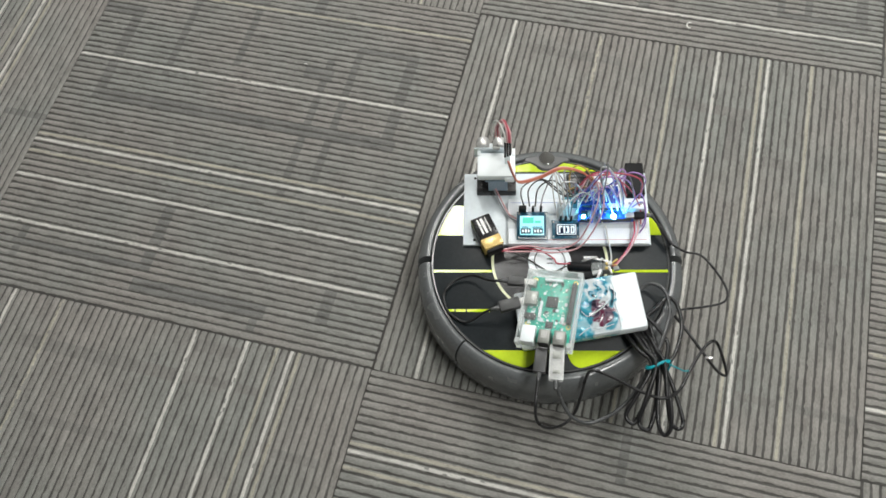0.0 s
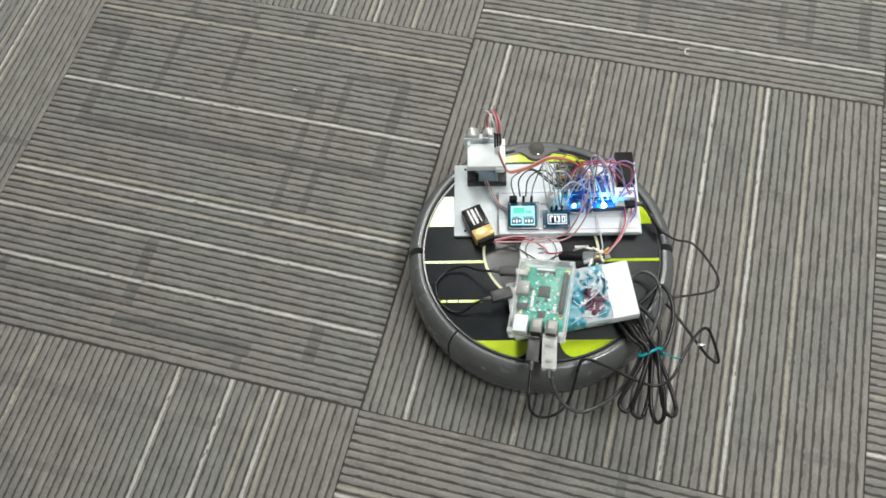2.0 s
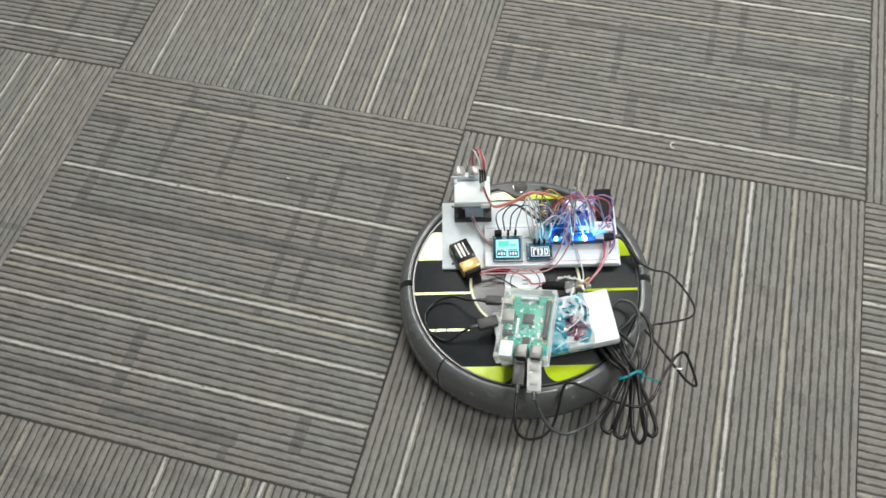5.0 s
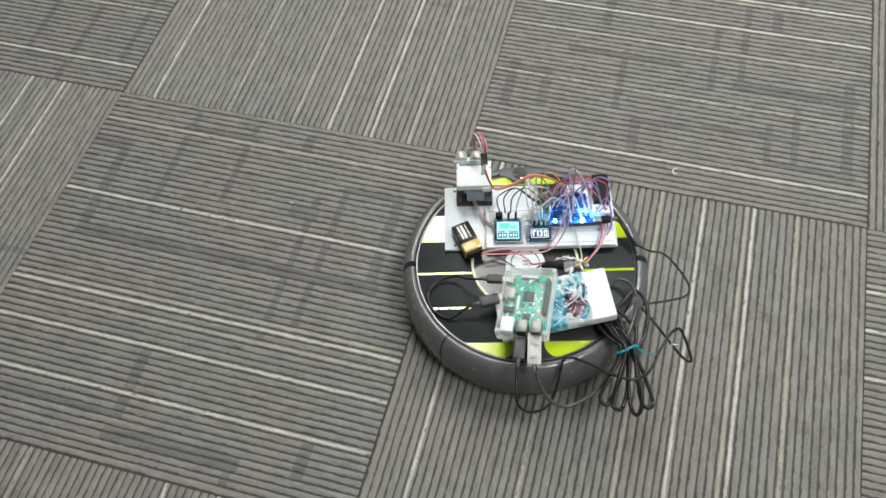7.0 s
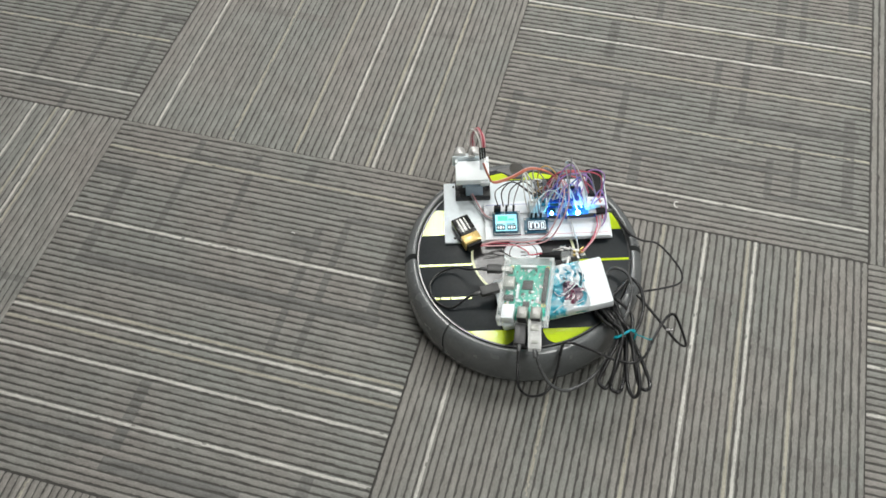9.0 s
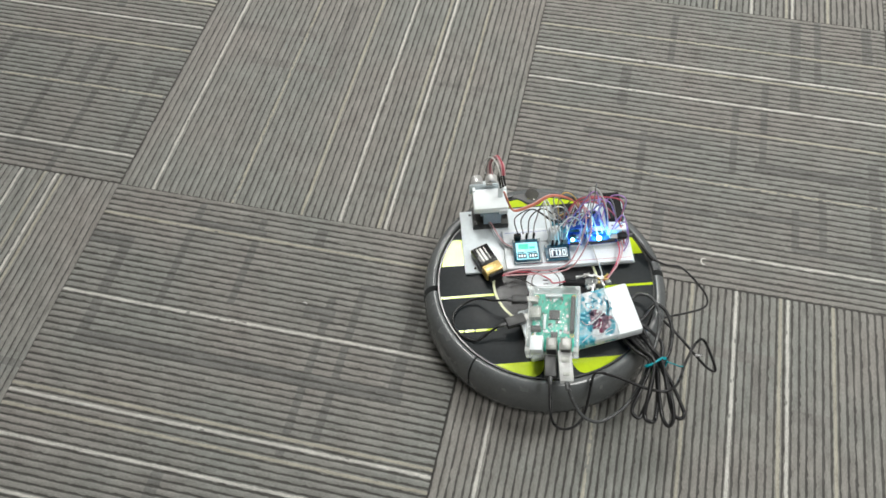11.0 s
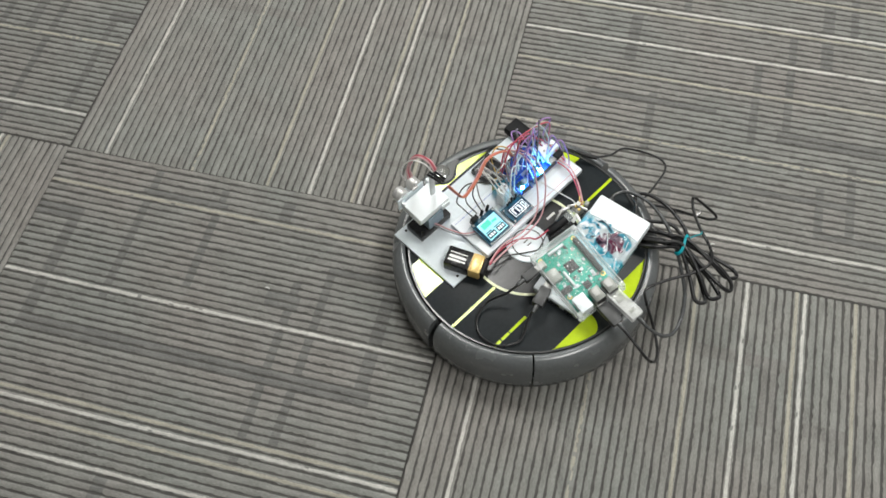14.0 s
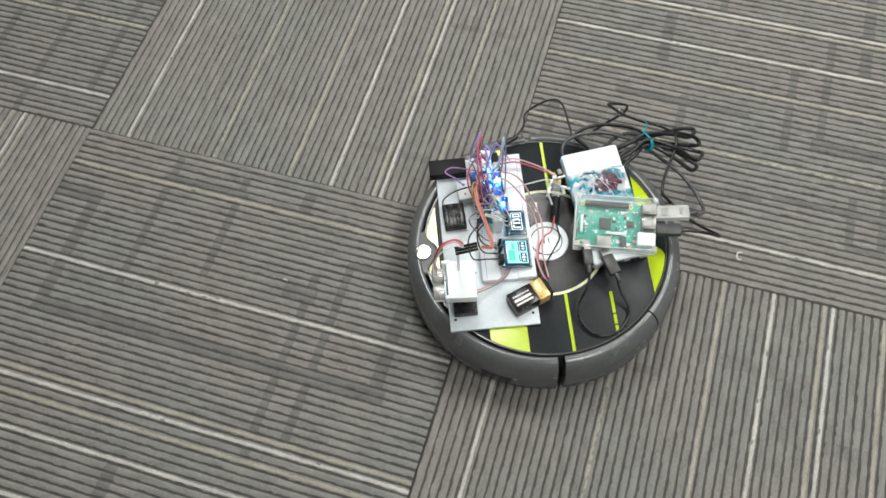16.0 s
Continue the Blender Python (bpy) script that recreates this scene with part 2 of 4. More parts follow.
def robot_vacuum():
    ob = thing("robot_vacuum", "round grey and black robot vacuum with lime green panels on carpet", "robot vacuum")
    bm = bmesh.new()
    arc(bm, [(0.01, 8), (140, 8), (150, 14), (152, 30), (150, 72), (146, 76), (0.01, 76)], 0, 360, 96)
    part("body", bm, "shell_dark", ob, "dark plastic body")
    for name, a0, a1, label in (("bumper", 1.2, 178.8, "curved grey front bumper"), ("side_shell", 181.0, 225.6, "glossy grey plastic rim"),
                                ("rear_shell", 226.4, 313.6, "glossy grey plastic rim"), ("side_shell", 314.4, 359.0, "glossy grey plastic rim")):
        bm = bmesh.new()
        arc(bm, rim_profile(169.5 if name == "bumper" else 169.0), a0, a1, max(int((a1 - a0) / 2), 8))
        if name == "bumper":  # it floats a little ahead of the shell
            bmesh.ops.translate(bm, verts=bm.verts, vec=mm(0, 2.6, 0))
        part(name, bm, "shell_grey", ob, label, angle=50)
    for a0 in (147.5, 19.5):
        bm = bmesh.new()
        arc(bm, [(160, 23), (169.4, 23), (170.2, 26), (170.2, 40), (169.4, 43), (160, 43)], a0, a0 + 13, 12)
        bmesh.ops.translate(bm, verts=bm.verts, vec=mm(0, 2.6, 0))
        part("sensor_window", bm, "hub_black", ob, "dark glossy sensor window")
    bm = bmesh.new()
    arc(bm, [(147.2, 76), (149.2, 76), (149.2, 80.2), (147.2, 80.2)], 0, 360, 120)
    part("trim_ring", bm, "satin_trim", ob, "thin silver trim ring")
    bm = bmesh.new()
    cyl(bm, (0, 0, 77.3), 147, 3.4, 120, 0.4)
    part("lid", bm, "lid_black", ob, "matte black round lid")
    # lime fields
    for sign in (-1, 1):
        bm = bmesh.new()
        pts = [(sign * 84.5, -121)]
        for i in range(13):
            a = math.acos(84.5 / 146.6) + (math.acos(34 / 146.6) - math.acos(84.5 / 146.6)) * i / 12
            pts.append((sign * 146.6 * math.cos(a), -146.6 * math.sin(a)))
        for i in range(1, 9):
            a = radians(90 * i / 8)
            pts.append((sign * (34 - 16 * math.sin(a)), -142.6 + 21.6 * (1 - math.cos(a))))
        prism(bm, pts if sign < 0 else pts[::-1], 78.0, 79.5)
        part("rear_panel", bm, "lime", ob, "glossy lime green panel", smooth=False)
        bm = bmesh.new()
        side = [(sign * math.sqrt(146.6 ** 2 - y * y), y) for y in [36 + 4 * i for i in range(12)]] + [(sign * 96, 80), (sign * 96, 36)]
        prism(bm, side, 78.0, 79.5)
        part("side_panel", bm, "lime", ob, "glossy lime green panel", smooth=False)
    bm = bmesh.new()
    front = [(-65, 131.4)] + [(146.6 * math.cos(radians(a)), 146.6 * math.sin(radians(a))) for a in range(116, 97, -2)]
    front += [(-16, 143), (-12, 136), (-6, 132.5), (6, 132.5), (12, 136), (16, 143)]
    front += [(146.6 * math.cos(radians(a)), 146.6 * math.sin(radians(a))) for a in range(82, 63, -2)] + [(65, 131.4)]
    prism(bm, front, 78.0, 79.5)
    part("front_panel", bm, "lime", ob, "glossy lime green panel", smooth=False)
    bm = bmesh.new()
    box(bm, (0, 128.4, 79.6), (140, 4.6, 1.6), 0.5)
    part("front_slot", bm, "shell_dark", ob)
    # the bumper swells inward round the front button, with a dark joint along it
    def swell(deep, wide, z0, z1, outer):
        xs = [wide * k / 16 for k in range(-16, 17)]
        low = [(x, math.sqrt(149.8 ** 2 - x * x) - deep * 0.5 * (1 + math.cos(math.pi * x / wide))) for x in xs]
        bm = bmesh.new()
        prism(bm, low + [(x, math.sqrt(outer ** 2 - x * x)) for x in xs[::-1]], z0, z1)
        return bm
    rec = part("sensor_recess", swell(17.5, 31, 76, 80.2, 151.5), "shell_dark", ob, "dark wavy joint")
    bm = swell(14.5, 29, 76, 80.9, 154.5)
    bmesh.ops.bevel(bm, geom=[e for e in bm.edges if all(v.co.z > 0.0805 for v in e.verts)], offset=0.0012, segments=3, affect="EDGES")
    part("sensor_boss", bm, "shell_satin", rec, "smooth grey swelling round the button")
    bm = bmesh.new()
    arc(bm, [(0.01, 78), (10.4, 78), (10.4, 81.8), (10.0, 82.7), (9.5, 83.0), (9.2, 83.02), (0.01, 83.02)], 0, 360, 36)
    bmesh.ops.rotate(bm, verts=bm.verts, cent=mm(0, 0, 80), matrix=Matrix.Rotation(radians(3), 3, "Y"))
    bmesh.ops.translate(bm, verts=bm.verts, vec=mm(0, 151, 0))
    part("sensor_button", bm, "button_silver", ob, "shiny silver front button")
    # stripes
    for x0, x1, y in ((-147, -72.5, -15), (72.5, 147, -15), (-129, -75, -69), (75, 104, -69)):
        bm = bmesh.new()
        box(bm, ((x0 + x1) / 2, y, 79.1), (x1 - x0, 3.6, 0.9))
        st = part("stripe", bm, "lime", ob, "narrow lime green stripe")
        if y == -69:
            for tx in (-118, -104) if x0 < 0 else ():
                bm = bmesh.new()
                box(bm, (tx, y, 79.7), (1.6, 3.7, 0.5))
                part("tick", bm, "lid_black", st, smooth=False)
    bm = bmesh.new()
    cyl(bm, (0, -1, 78.9), 70.5, 0.9, 96)
    part("hub", bm, "hub_black", ob, "glossy dark round centre")
    bm = bmesh.new()
    arc(bm, [(70.2, 78.6), (73.6, 78.6), (73.6, 79.9), (70.2, 79.9)], 0, 360, 96)
    bmesh.ops.translate(bm, verts=bm.verts, vec=(0, -0.001, 0))
    part("ring_stripe", bm, "lime_pale", ob, "pale lime ring line")
    bm = bmesh.new()
    arc(bm, [(0.01, 79), (27, 79), (27, 80.6), (26, 81.3), (0.01, 81.3)], 0, 360, 64)
    bmesh.ops.translate(bm, verts=bm.verts, vec=(0, -0.002, 0))
    btn = part("start_button", bm, "white_plastic", ob, "round white start button")
    bm = bmesh.new()
    arc(bm, [(18.6, 81), (19.9, 81), (19.9, 81.7), (18.6, 81.7)], 0, 360, 48)
    bmesh.ops.translate(bm, verts=bm.verts, vec=(0, -0.002, 0))
    part("button_ring", bm, "grey_plug", btn)
    for y in (-3, 3):
        bm = bmesh.new()
        box(bm, (0, y - 2, 81.4), (7, 1.4, 0.4))
        part("button_mark", bm, "cable_grey", btn, smooth=False)
    bm = bmesh.new()
    box(bm, (50, 4, 79.6), (14, 3.2, 0.5))
    part("hub_mark", bm, "label_white", ob, smooth=False)
    # wheels under the body
    for sx in (-1, 1):
        bm = bmesh.new()
        cyl(bm, (sx * 112, 0, 30), 30, 17, 32, 2, "x")
        part("wheel", bm, "black_plastic", ob)
    bm = bmesh.new()
    cyl(bm, (0, 105, 8.5), 8.5, 14, 20, 2, "x")
    part("caster_wheel", bm, "black_plastic", ob)
    return ride(ob)


robot_vacuum()

# ---- materials of the electronics ----
mat("pcb_blue", (0.015, 0.09, 0.15), rough=0.3, vary=0.15, scale=150)
mat("pcb_navy", (0.02, 0.06, 0.34), rough=0.3, vary=0.2, scale=200)
mat("pcb_teal", (0.03, 0.22, 0.30), rough=0.3, vary=0.15, scale=150)
mat("pcb_green", (0.010, 0.34, 0.24), rough=0.3, vary=0.5, scale=120, tint=(0.03, 0.44, 0.33))
mat("chip", (0.03, 0.03, 0.032), rough=0.45, vary=0.1)
mat("smoke_plastic", (0.70, 0.75, 0.75), rough=0.12, vary=0.05, alpha=0.24)
mat("plug_clear", (0.92, 0.94, 0.93), rough=0.12, vary=0.1, alpha=0.4)
mat("screen_cyan", (0.05, 0.30, 0.36), rough=0.15, vary=0, emit=1.1, emit_color=(0.46, 0.84, 0.93))
mat("screen_green", (0.05, 0.4, 0.3), rough=0.15, vary=0, emit=0.7, emit_color=(0.16, 0.75, 0.58))
mat("screen_ink", (0.01, 0.05, 0.07), rough=0.2, vary=0)
mat("screen_white", (0.5, 0.5, 0.5), rough=0.2, vary=0, emit=0.8, emit_color=(0.75, 0.92, 1.0))
mat("screen_off", (0.01, 0.02, 0.05), rough=0.12, vary=0)
mat("led_blue", (0.1, 0.3, 0.9), rough=0.3, vary=0, emit=420.0, emit_color=(0.09, 0.60, 1.0))
mat("led_cyan", (0.2, 0.7, 0.9), rough=0.3, vary=0, emit=150.0, emit_color=(0.12, 0.75, 1.0))
mat("servo_blue", (0.27, 0.35, 0.42), rough=0.25, vary=0.1)
mat("copper", (0.78, 0.56, 0.22), rough=0.28, metal=0.25, vary=0.1)
mat("gold_pin", (0.60, 0.45, 0.15), rough=0.35, metal=0.7, vary=0.1)
mat("tin", (0.36, 0.36, 0.35), rough=0.48, metal=0.85, vary=0.12)
mat("print_pale", (0.72, 0.80, 0.84), rough=0.2, vary=0.12, scale=90)
mat("bright_white", (0.88, 0.93, 0.95), rough=0.4, vary=0.02)
mat("barrel_silver", (0.60, 0.60, 0.59), rough=0.3, metal=0.4, vary=0.08)
mat("socket_steel", (0.27, 0.28, 0.26), rough=0.38, metal=0.4, vary=0.2, scale=120)
mat("lid_clear", (0.80, 0.85, 0.84), rough=0.05, spec=0.3, vary=0, alpha=0.06)
mat("case_edge", (0.84, 0.88, 0.87), rough=0.08, vary=0, alpha=0.32)
mat("teal_band", (0.0, 0.28, 0.33), rough=0.45, vary=0.15)
WIRES = {"red": (0.55, 0.09, 0.13), "pink": (0.66, 0.38, 0.40), "orange": (0.58, 0.19, 0.12), "yellow": (0.55, 0.36, 0.10), "white": (0.70, 0.70, 0.68),
         "black": (0.02, 0.02, 0.02), "blue": (0.04, 0.10, 0.45), "purple": (0.42, 0.24, 0.56), "grey": (0.28, 0.28, 0.30), "brown": (0.20, 0.09, 0.05)}
for wire_name, wire_color in WIRES.items():
    mat("wire_" + wire_name, wire_color, rough=0.4, vary=0.12)


def breadboard_material():
    """White plastic with rows of square holes 2.54 mm apart."""
    m = mat("hole_board", (0.83, 0.88, 0.93), rough=0.45, vary=0.03)
    nt = m.node_tree
    b = nt.nodes["Principled BSDF"]
    tc = nt.nodes.new("ShaderNodeTexCoord")
    cut = nt.nodes.new("ShaderNodeVectorMath")
    cut.operation = "FRACTION"
    sc = nt.nodes.new("ShaderNodeVectorMath")
    sc.operation = "SCALE"
    sc.inputs["Scale"].default_value = 1 / 0.00254
    nt.links.new(tc.outputs["Object"], sc.inputs[0])
    nt.links.new(sc.outputs[0], cut.inputs[0])
    xyz = nt.nodes.new("ShaderNodeSeparateXYZ")
    nt.links.new(cut.outputs[0], xyz.inputs[0])
    hit = None
    for axis in "XY":
        d = nt.nodes.new("ShaderNodeMath")
        d.operation = "COMPARE"
        d.inputs[1].default_value, d.inputs[2].default_value = 0.5, 0.2
        nt.links.new(xyz.outputs[axis], d.inputs[0])
        if hit is None:
            hit = d
        else:
            mul = nt.nodes.new("ShaderNodeMath")
            mul.operation = "MULTIPLY"
            nt.links.new(hit.outputs[0], mul.inputs[0])
            nt.links.new(d.outputs[0], mul.inputs[1])
            hit = mul
    mix = nt.nodes.new("ShaderNodeMix")
    mix.data_type = "RGBA"
    old = b.inputs["Base Color"].links[0].from_socket
    nt.links.new(hit.outputs[0], mix.inputs["Factor"])
    nt.links.new(old, mix.inputs["A"])
    mix.inputs["B"].default_value = (0.74, 0.77, 0.80, 1)
    nt.links.new(mix.outputs["Result"], b.inputs["Base Color"])


breadboard_material()


def wrap_material():
    """Shiny film printed with swirling fields of white, cyan and blue round a plum and wine one."""
    m = mat("print_wrap", (0.5, 0.6, 0.65), rough=0.16, vary=0, coat=0.6, bump=0.5, bump_scale=160)
    nt = m.node_tree
    b = nt.nodes["Principled BSDF"]
    tc = nt.nodes.new("ShaderNodeTexCoord")

    def swirl(scale, distortion, stops):
        n = nt.nodes.new("ShaderNodeTexNoise")
        n.inputs["Scale"].default_value, n.inputs["Detail"].default_value, n.inputs["Distortion"].default_value = scale, 2.5, distortion
        nt.links.new(tc.outputs["Object"], n.inputs["Vector"])
        r = nt.nodes.new("ShaderNodeValToRGB")
        nt.links.new(n.outputs["Fac"], r.inputs["Fac"])
        while len(r.color_ramp.elements) < len(stops):
            r.color_ramp.elements.new(0.5)
        for e, (at, color) in zip(r.color_ramp.elements, stops):
            e.position, e.color = at, (*color, 1)
        return n, r

    n1, sea = swirl(40, 0.7, ((0.27, (0.04, 0.22, 0.34)), (0.33, (0.05, 0.36, 0.52)), (0.40, (0.08, 0.55, 0.74)), (0.46, (0.42, 0.76, 0.85)),
                              (0.50, (0.84, 0.90, 0.92)), (0.61, (0.80, 0.87, 0.90)), (0.66, (0.12, 0.50, 0.64)), (0.74, (0.05, 0.08, 0.12))))
    n2, wine = swirl(72, 0.8, ((0.32, (0.03, 0.02, 0.04)), (0.40, (0.14, 0.09, 0.15)), (0.48, (0.30, 0.22, 0.28)), (0.55, (0.22, 0.05, 0.10)),
                               (0.62, (0.16, 0.03, 0.08)), (0.66, (0.55, 0.50, 0.55)), (0.72, (0.06, 0.04, 0.08))))
    far = nt.nodes.new("ShaderNodeVectorMath")
    far.operation = "DISTANCE"
    far.inputs[1].default_value = (0.029, -0.012, 0.017)
    nt.links.new(tc.outputs["Object"], far.inputs[0])
    rag = nt.nodes.new("ShaderNodeMath")
    rag.operation = "MULTIPLY_ADD"
    rag.inputs[1].default_value = 0.045
    nt.links.new(n1.outputs["Fac"], rag.inputs[0])
    nt.links.new(far.outputs["Value"], rag.inputs[2])
    edge = nt.nodes.new("ShaderNodeMapRange")
    edge.inputs["From Min"].default_value, edge.inputs["From Max"].default_value = 0.0395, 0.0412
    nt.links.new(rag.outputs[0], edge.inputs["Value"])
    mix = nt.nodes.new("ShaderNodeMix")
    mix.data_type = "RGBA"
    nt.links.new(edge.outputs[0], mix.inputs["Factor"])
    nt.links.new(wine.outputs["Color"], mix.inputs["A"])
    nt.links.new(sea.outputs["Color"], mix.inputs["B"])
    n3, blue = swirl(85, 0.6, ((0.30, (0.02, 0.10, 0.18)), (0.42, (0.04, 0.36, 0.50)), (0.52, (0.10, 0.56, 0.70)), (0.64, (0.45, 0.74, 0.82))))
    n4, disc = swirl(110, 0.9, ((0.34, (0.02, 0.03, 0.05)), (0.40, (0.10, 0.50, 0.68)), (0.50, (0.75, 0.86, 0.90)), (0.62, (0.86, 0.90, 0.92))))
    xyz = nt.nodes.new("ShaderNodeSeparateXYZ")
    nt.links.new(tc.outputs["Object"], xyz.inputs[0])
    ragged = nt.nodes.new("ShaderNodeMath")
    ragged.operation = "MULTIPLY_ADD"
    ragged.inputs[1].default_value = 0.03
    nt.links.new(n1.outputs["Fac"], ragged.inputs[0])
    nt.links.new(xyz.outputs["X"], ragged.inputs[2])
    near = nt.nodes.new("ShaderNodeMapRange")
    near.inputs["From Min"].default_value, near.inputs["From Max"].default_value = 0.0265, 0.0295
    nt.links.new(ragged.outputs[0], near.inputs["Value"])
    from_disc = nt.nodes.new("ShaderNodeVectorMath")
    from_disc.operation = "DISTANCE"
    from_disc.inputs[1].default_value = (0.026, 0.019, 0.017)
    nt.links.new(tc.outputs["Object"], from_disc.inputs[0])
    inside = nt.nodes.new("ShaderNodeMapRange")
    inside.inputs["From Min"].default_value, inside.inputs["From Max"].default_value = 0.0115, 0.0125
    nt.links.new(from_disc.outputs["Value"], inside.inputs["Value"])
    last = mix.outputs["Result"]
    for fac, first in ((near, blue), (inside, disc)):
        lay = nt.nodes.new("ShaderNodeMix")
        lay.data_type = "RGBA"
        nt.links.new(fac.outputs[0], lay.inputs["Factor"])
        nt.links.new(first.outputs["Color"], lay.inputs["A"])
        nt.links.new(last, lay.inputs["B"])
        last = lay.outputs["Result"]
    nt.links.new(last, b.inputs["Base Color"])


wrap_material()
PLATE_TOP = 84.0


def base(name, label, category, group="", x=0, y=0, z=0, rot=0, rx=0, ry=0):
    """A thing carried by the robot, at a place on it in mm."""
    ob = thing(name, label, category, group)
    ride(ob, pose(*mm(x, y, z), rx, ry, rot))
    return ob


def block(name, c, s, material, parent, bevel=0.5, label="", rot=0.0):
    bm = bmesh.new()
    box(bm, c, s, bevel, rot)
    return part(name, bm, material, parent, label)


def acrylic_plate():
    ob = base("acrylic_plate", "frosted grey acrylic sheet lying across the robot vacuum", "plate", x=9, y=73, z=79.6)
    bm = bmesh.new()
    box(bm, (0, 0, 2.2), (237, 106, 4.2), 0.6)
    part("sheet", bm, "frosted_acrylic", ob)
    for x in (-112, 112):
        for y in (-46, 46):
            bm = bmesh.new()
            cyl(bm, (x * 0.93, y, 4.4), 1.7, 0.5, 12)
            part("screw_hole", bm, "black_plastic", ob)


def breadboard():
    ob = base("breadboard", "long white solderless breadboard with a centre groove", "breadboard", x=36, y=49.5, z=PLATE_TOP)
    for y, w in ((17.5, 20), (-17.5, 20), (0, 14)):
        bm = bmesh.new()
        if y:
            box(bm, (0, y + (4 if y > 0 else -4), 4.3), (176, 22, 8.4), 0.8)
            part("terminal_strip", bm, "hole_board", ob)
        else:
            box(bm, (0, 0, 3.4), (176, 22, 6.8), 0.3)
            part("centre_groove", bm, "white_board", ob)
    for x, y in ((-10, 27), (10, -27)):
        bm = bmesh.new()
        box(bm, (x, y, 8.6), (150, 0.4, 0.3))
        part("rail_line", bm, "wire_blue" if y > 0 else "wire_red", ob, smooth=False)


def white_terminal(x, y, z, s, rot=0):
    ob = base("terminal_block", "small white plastic terminal block on the breadboard", "connector", "terminal blocks", x, y, z, rot)
    block("shell", (0, 0, s[2] / 2), s, "bright_white", ob, 1.0)
    for k in (-1, 1):
        bm = bmesh.new()
        cyl(bm, (k * s[0] / 4, 0, s[2]), 1.6, 1.0, 12, 0.2)
        part("screw", bm, "tin", ob)


def lcd_module():
    ob = base("display_module", "dark teal circuit board with a lit cyan graphic display", "display", x=-21.5, y=39.5, z=98, rot=-0.5, rx=9)
    block("circuit_board", (0, 0, 0.8), (39, 37, 1.6), "pcb_blue", ob, 0.3)
    block("bezel", (-0.6, -1, 3.0), (33.4, 29, 3.4), "pcb_blue", ob, 0.6, "dark blue display frame")
    block("edge_rail", (18.2, 0, 2.0), (2.0, 34, 1.4), "plug_clear", ob, 0.3, "clear side rail")
    block("edge_rail", (0, -17.3, 2.0), (36, 1.6, 1.4), "plug_clear", ob, 0.3, "clear lower rail")
    scr = block("screen", (-0.8, -1, 4.85), (30, 25.5, 0.6), "screen_cyan", ob, 0.1, "lit cyan screen")
    for x in (-8.4, 6.8):
        block("digit_box", (x, -8.6, 5.25), (12.4, 7.2, 0.25), "screen_ink", scr, 0)
        for n in (-1, 0, 1):
            block("digit_bar", (x + n * 3.6, -8.6, 5.45), (2.4, 4.4 - abs(n), 0.25), "screen_white", scr, 0)
    for x, w in ((-9.5, 9), (6, 13)):
        block("screen_line", (x, -3.4, 5.25), (w, 1.2, 0.25), "screen_ink", scr, 0)
    block("screen_line", (-5.4, 5.6, 5.25), (14, 8.0, 0.22), "screen_green", scr, 0)
    block("screen_line", (6.6, 3.6, 5.25), (8, 3.4, 0.22), "screen_green", scr, 0)
    for x in (-17, 17):
        for y in (-16, 16):
            bm = bmesh.new()
            cyl(bm, (x, y, 1.8), 1.6, 0.8, 14)
            part("mounting_hole", bm, "tin", ob)
    block("pin_header", (0, 16.5, -3.6), (22, 2.6, 8), "chip", ob, 0)
    block("header_plug", (-12.5, 20, 7), (9.5, 5.5, 13), "black_plastic", ob, 0.5, "black four-way plug")
    for x in (0.5, 10.5):
        block("dupont_plug", (x, 20, 8), (3.0, 3.0, 15), "black_plastic", ob, 0.3)
    block("spacer", (0, -14, -2.8), (30, 4, 5.4), "white_board", ob, 0)


def oled_module():
    ob = base("oled_module", "small dark blue circuit board with a lit white readout", "display", x=20, y=34.5, z=97, rot=0, rx=6)
    block("circuit_board", (0, 0, 0.8), (34, 25, 1.6), "pcb_blue", ob, 0.3)
    scr = block("screen", (1.0, -1, 2.4), (27, 16, 1.6), "screen_off", ob, 0.2, "dark glass readout")
    for x, y, sx, sy in ((1, 5.4, 24, 0.9), (1, -7.4, 24, 0.9), (-10.6, -1, 0.9, 12), (12.6, -1, 0.9, 12)):
        block("frame_line", (x, y, 3.35), (sx, sy, 0.3), "screen_white", scr, 0)
    # readout strokes too small to read
    for x, y, sx, sy in ((-7.6, -1, 2.0, 9), (-5.6, 3, 3.4, 1.8), (-1.6, -1, 2.2, 9), (2.4, 2.6, 4.0, 1.8), (3.4, -1.2, 2.6, 6), (2.4, -5, 4.0, 1.6),
                         (8.6, 2.6, 4.6, 1.8), (7.2, -1, 1.6, 8), (10.4, -1, 1.6, 8), (8.6, -5, 4.6, 1.6)):
        block("digit_bar", (x, y, 3.35), (sx, sy, 0.3), "screen_white", scr, 0)
    for x in (-15.2, 15.2):
        for y in (-10, 10):
            bm = bmesh.new()
            cyl(bm, (x, y, 1.8), 1.4, 0.6, 12)
            part("mounting_hole", bm, "tin", ob)
    block("pin_header", (0, 10.5, -3), (12, 2.6, 7), "chip", ob, 0)
    for n in (-6, 0, 7):
        block("dupont_plug", (n, 12, 7), (2.8, 2.8, 13), "black_plastic", ob, 0.3)


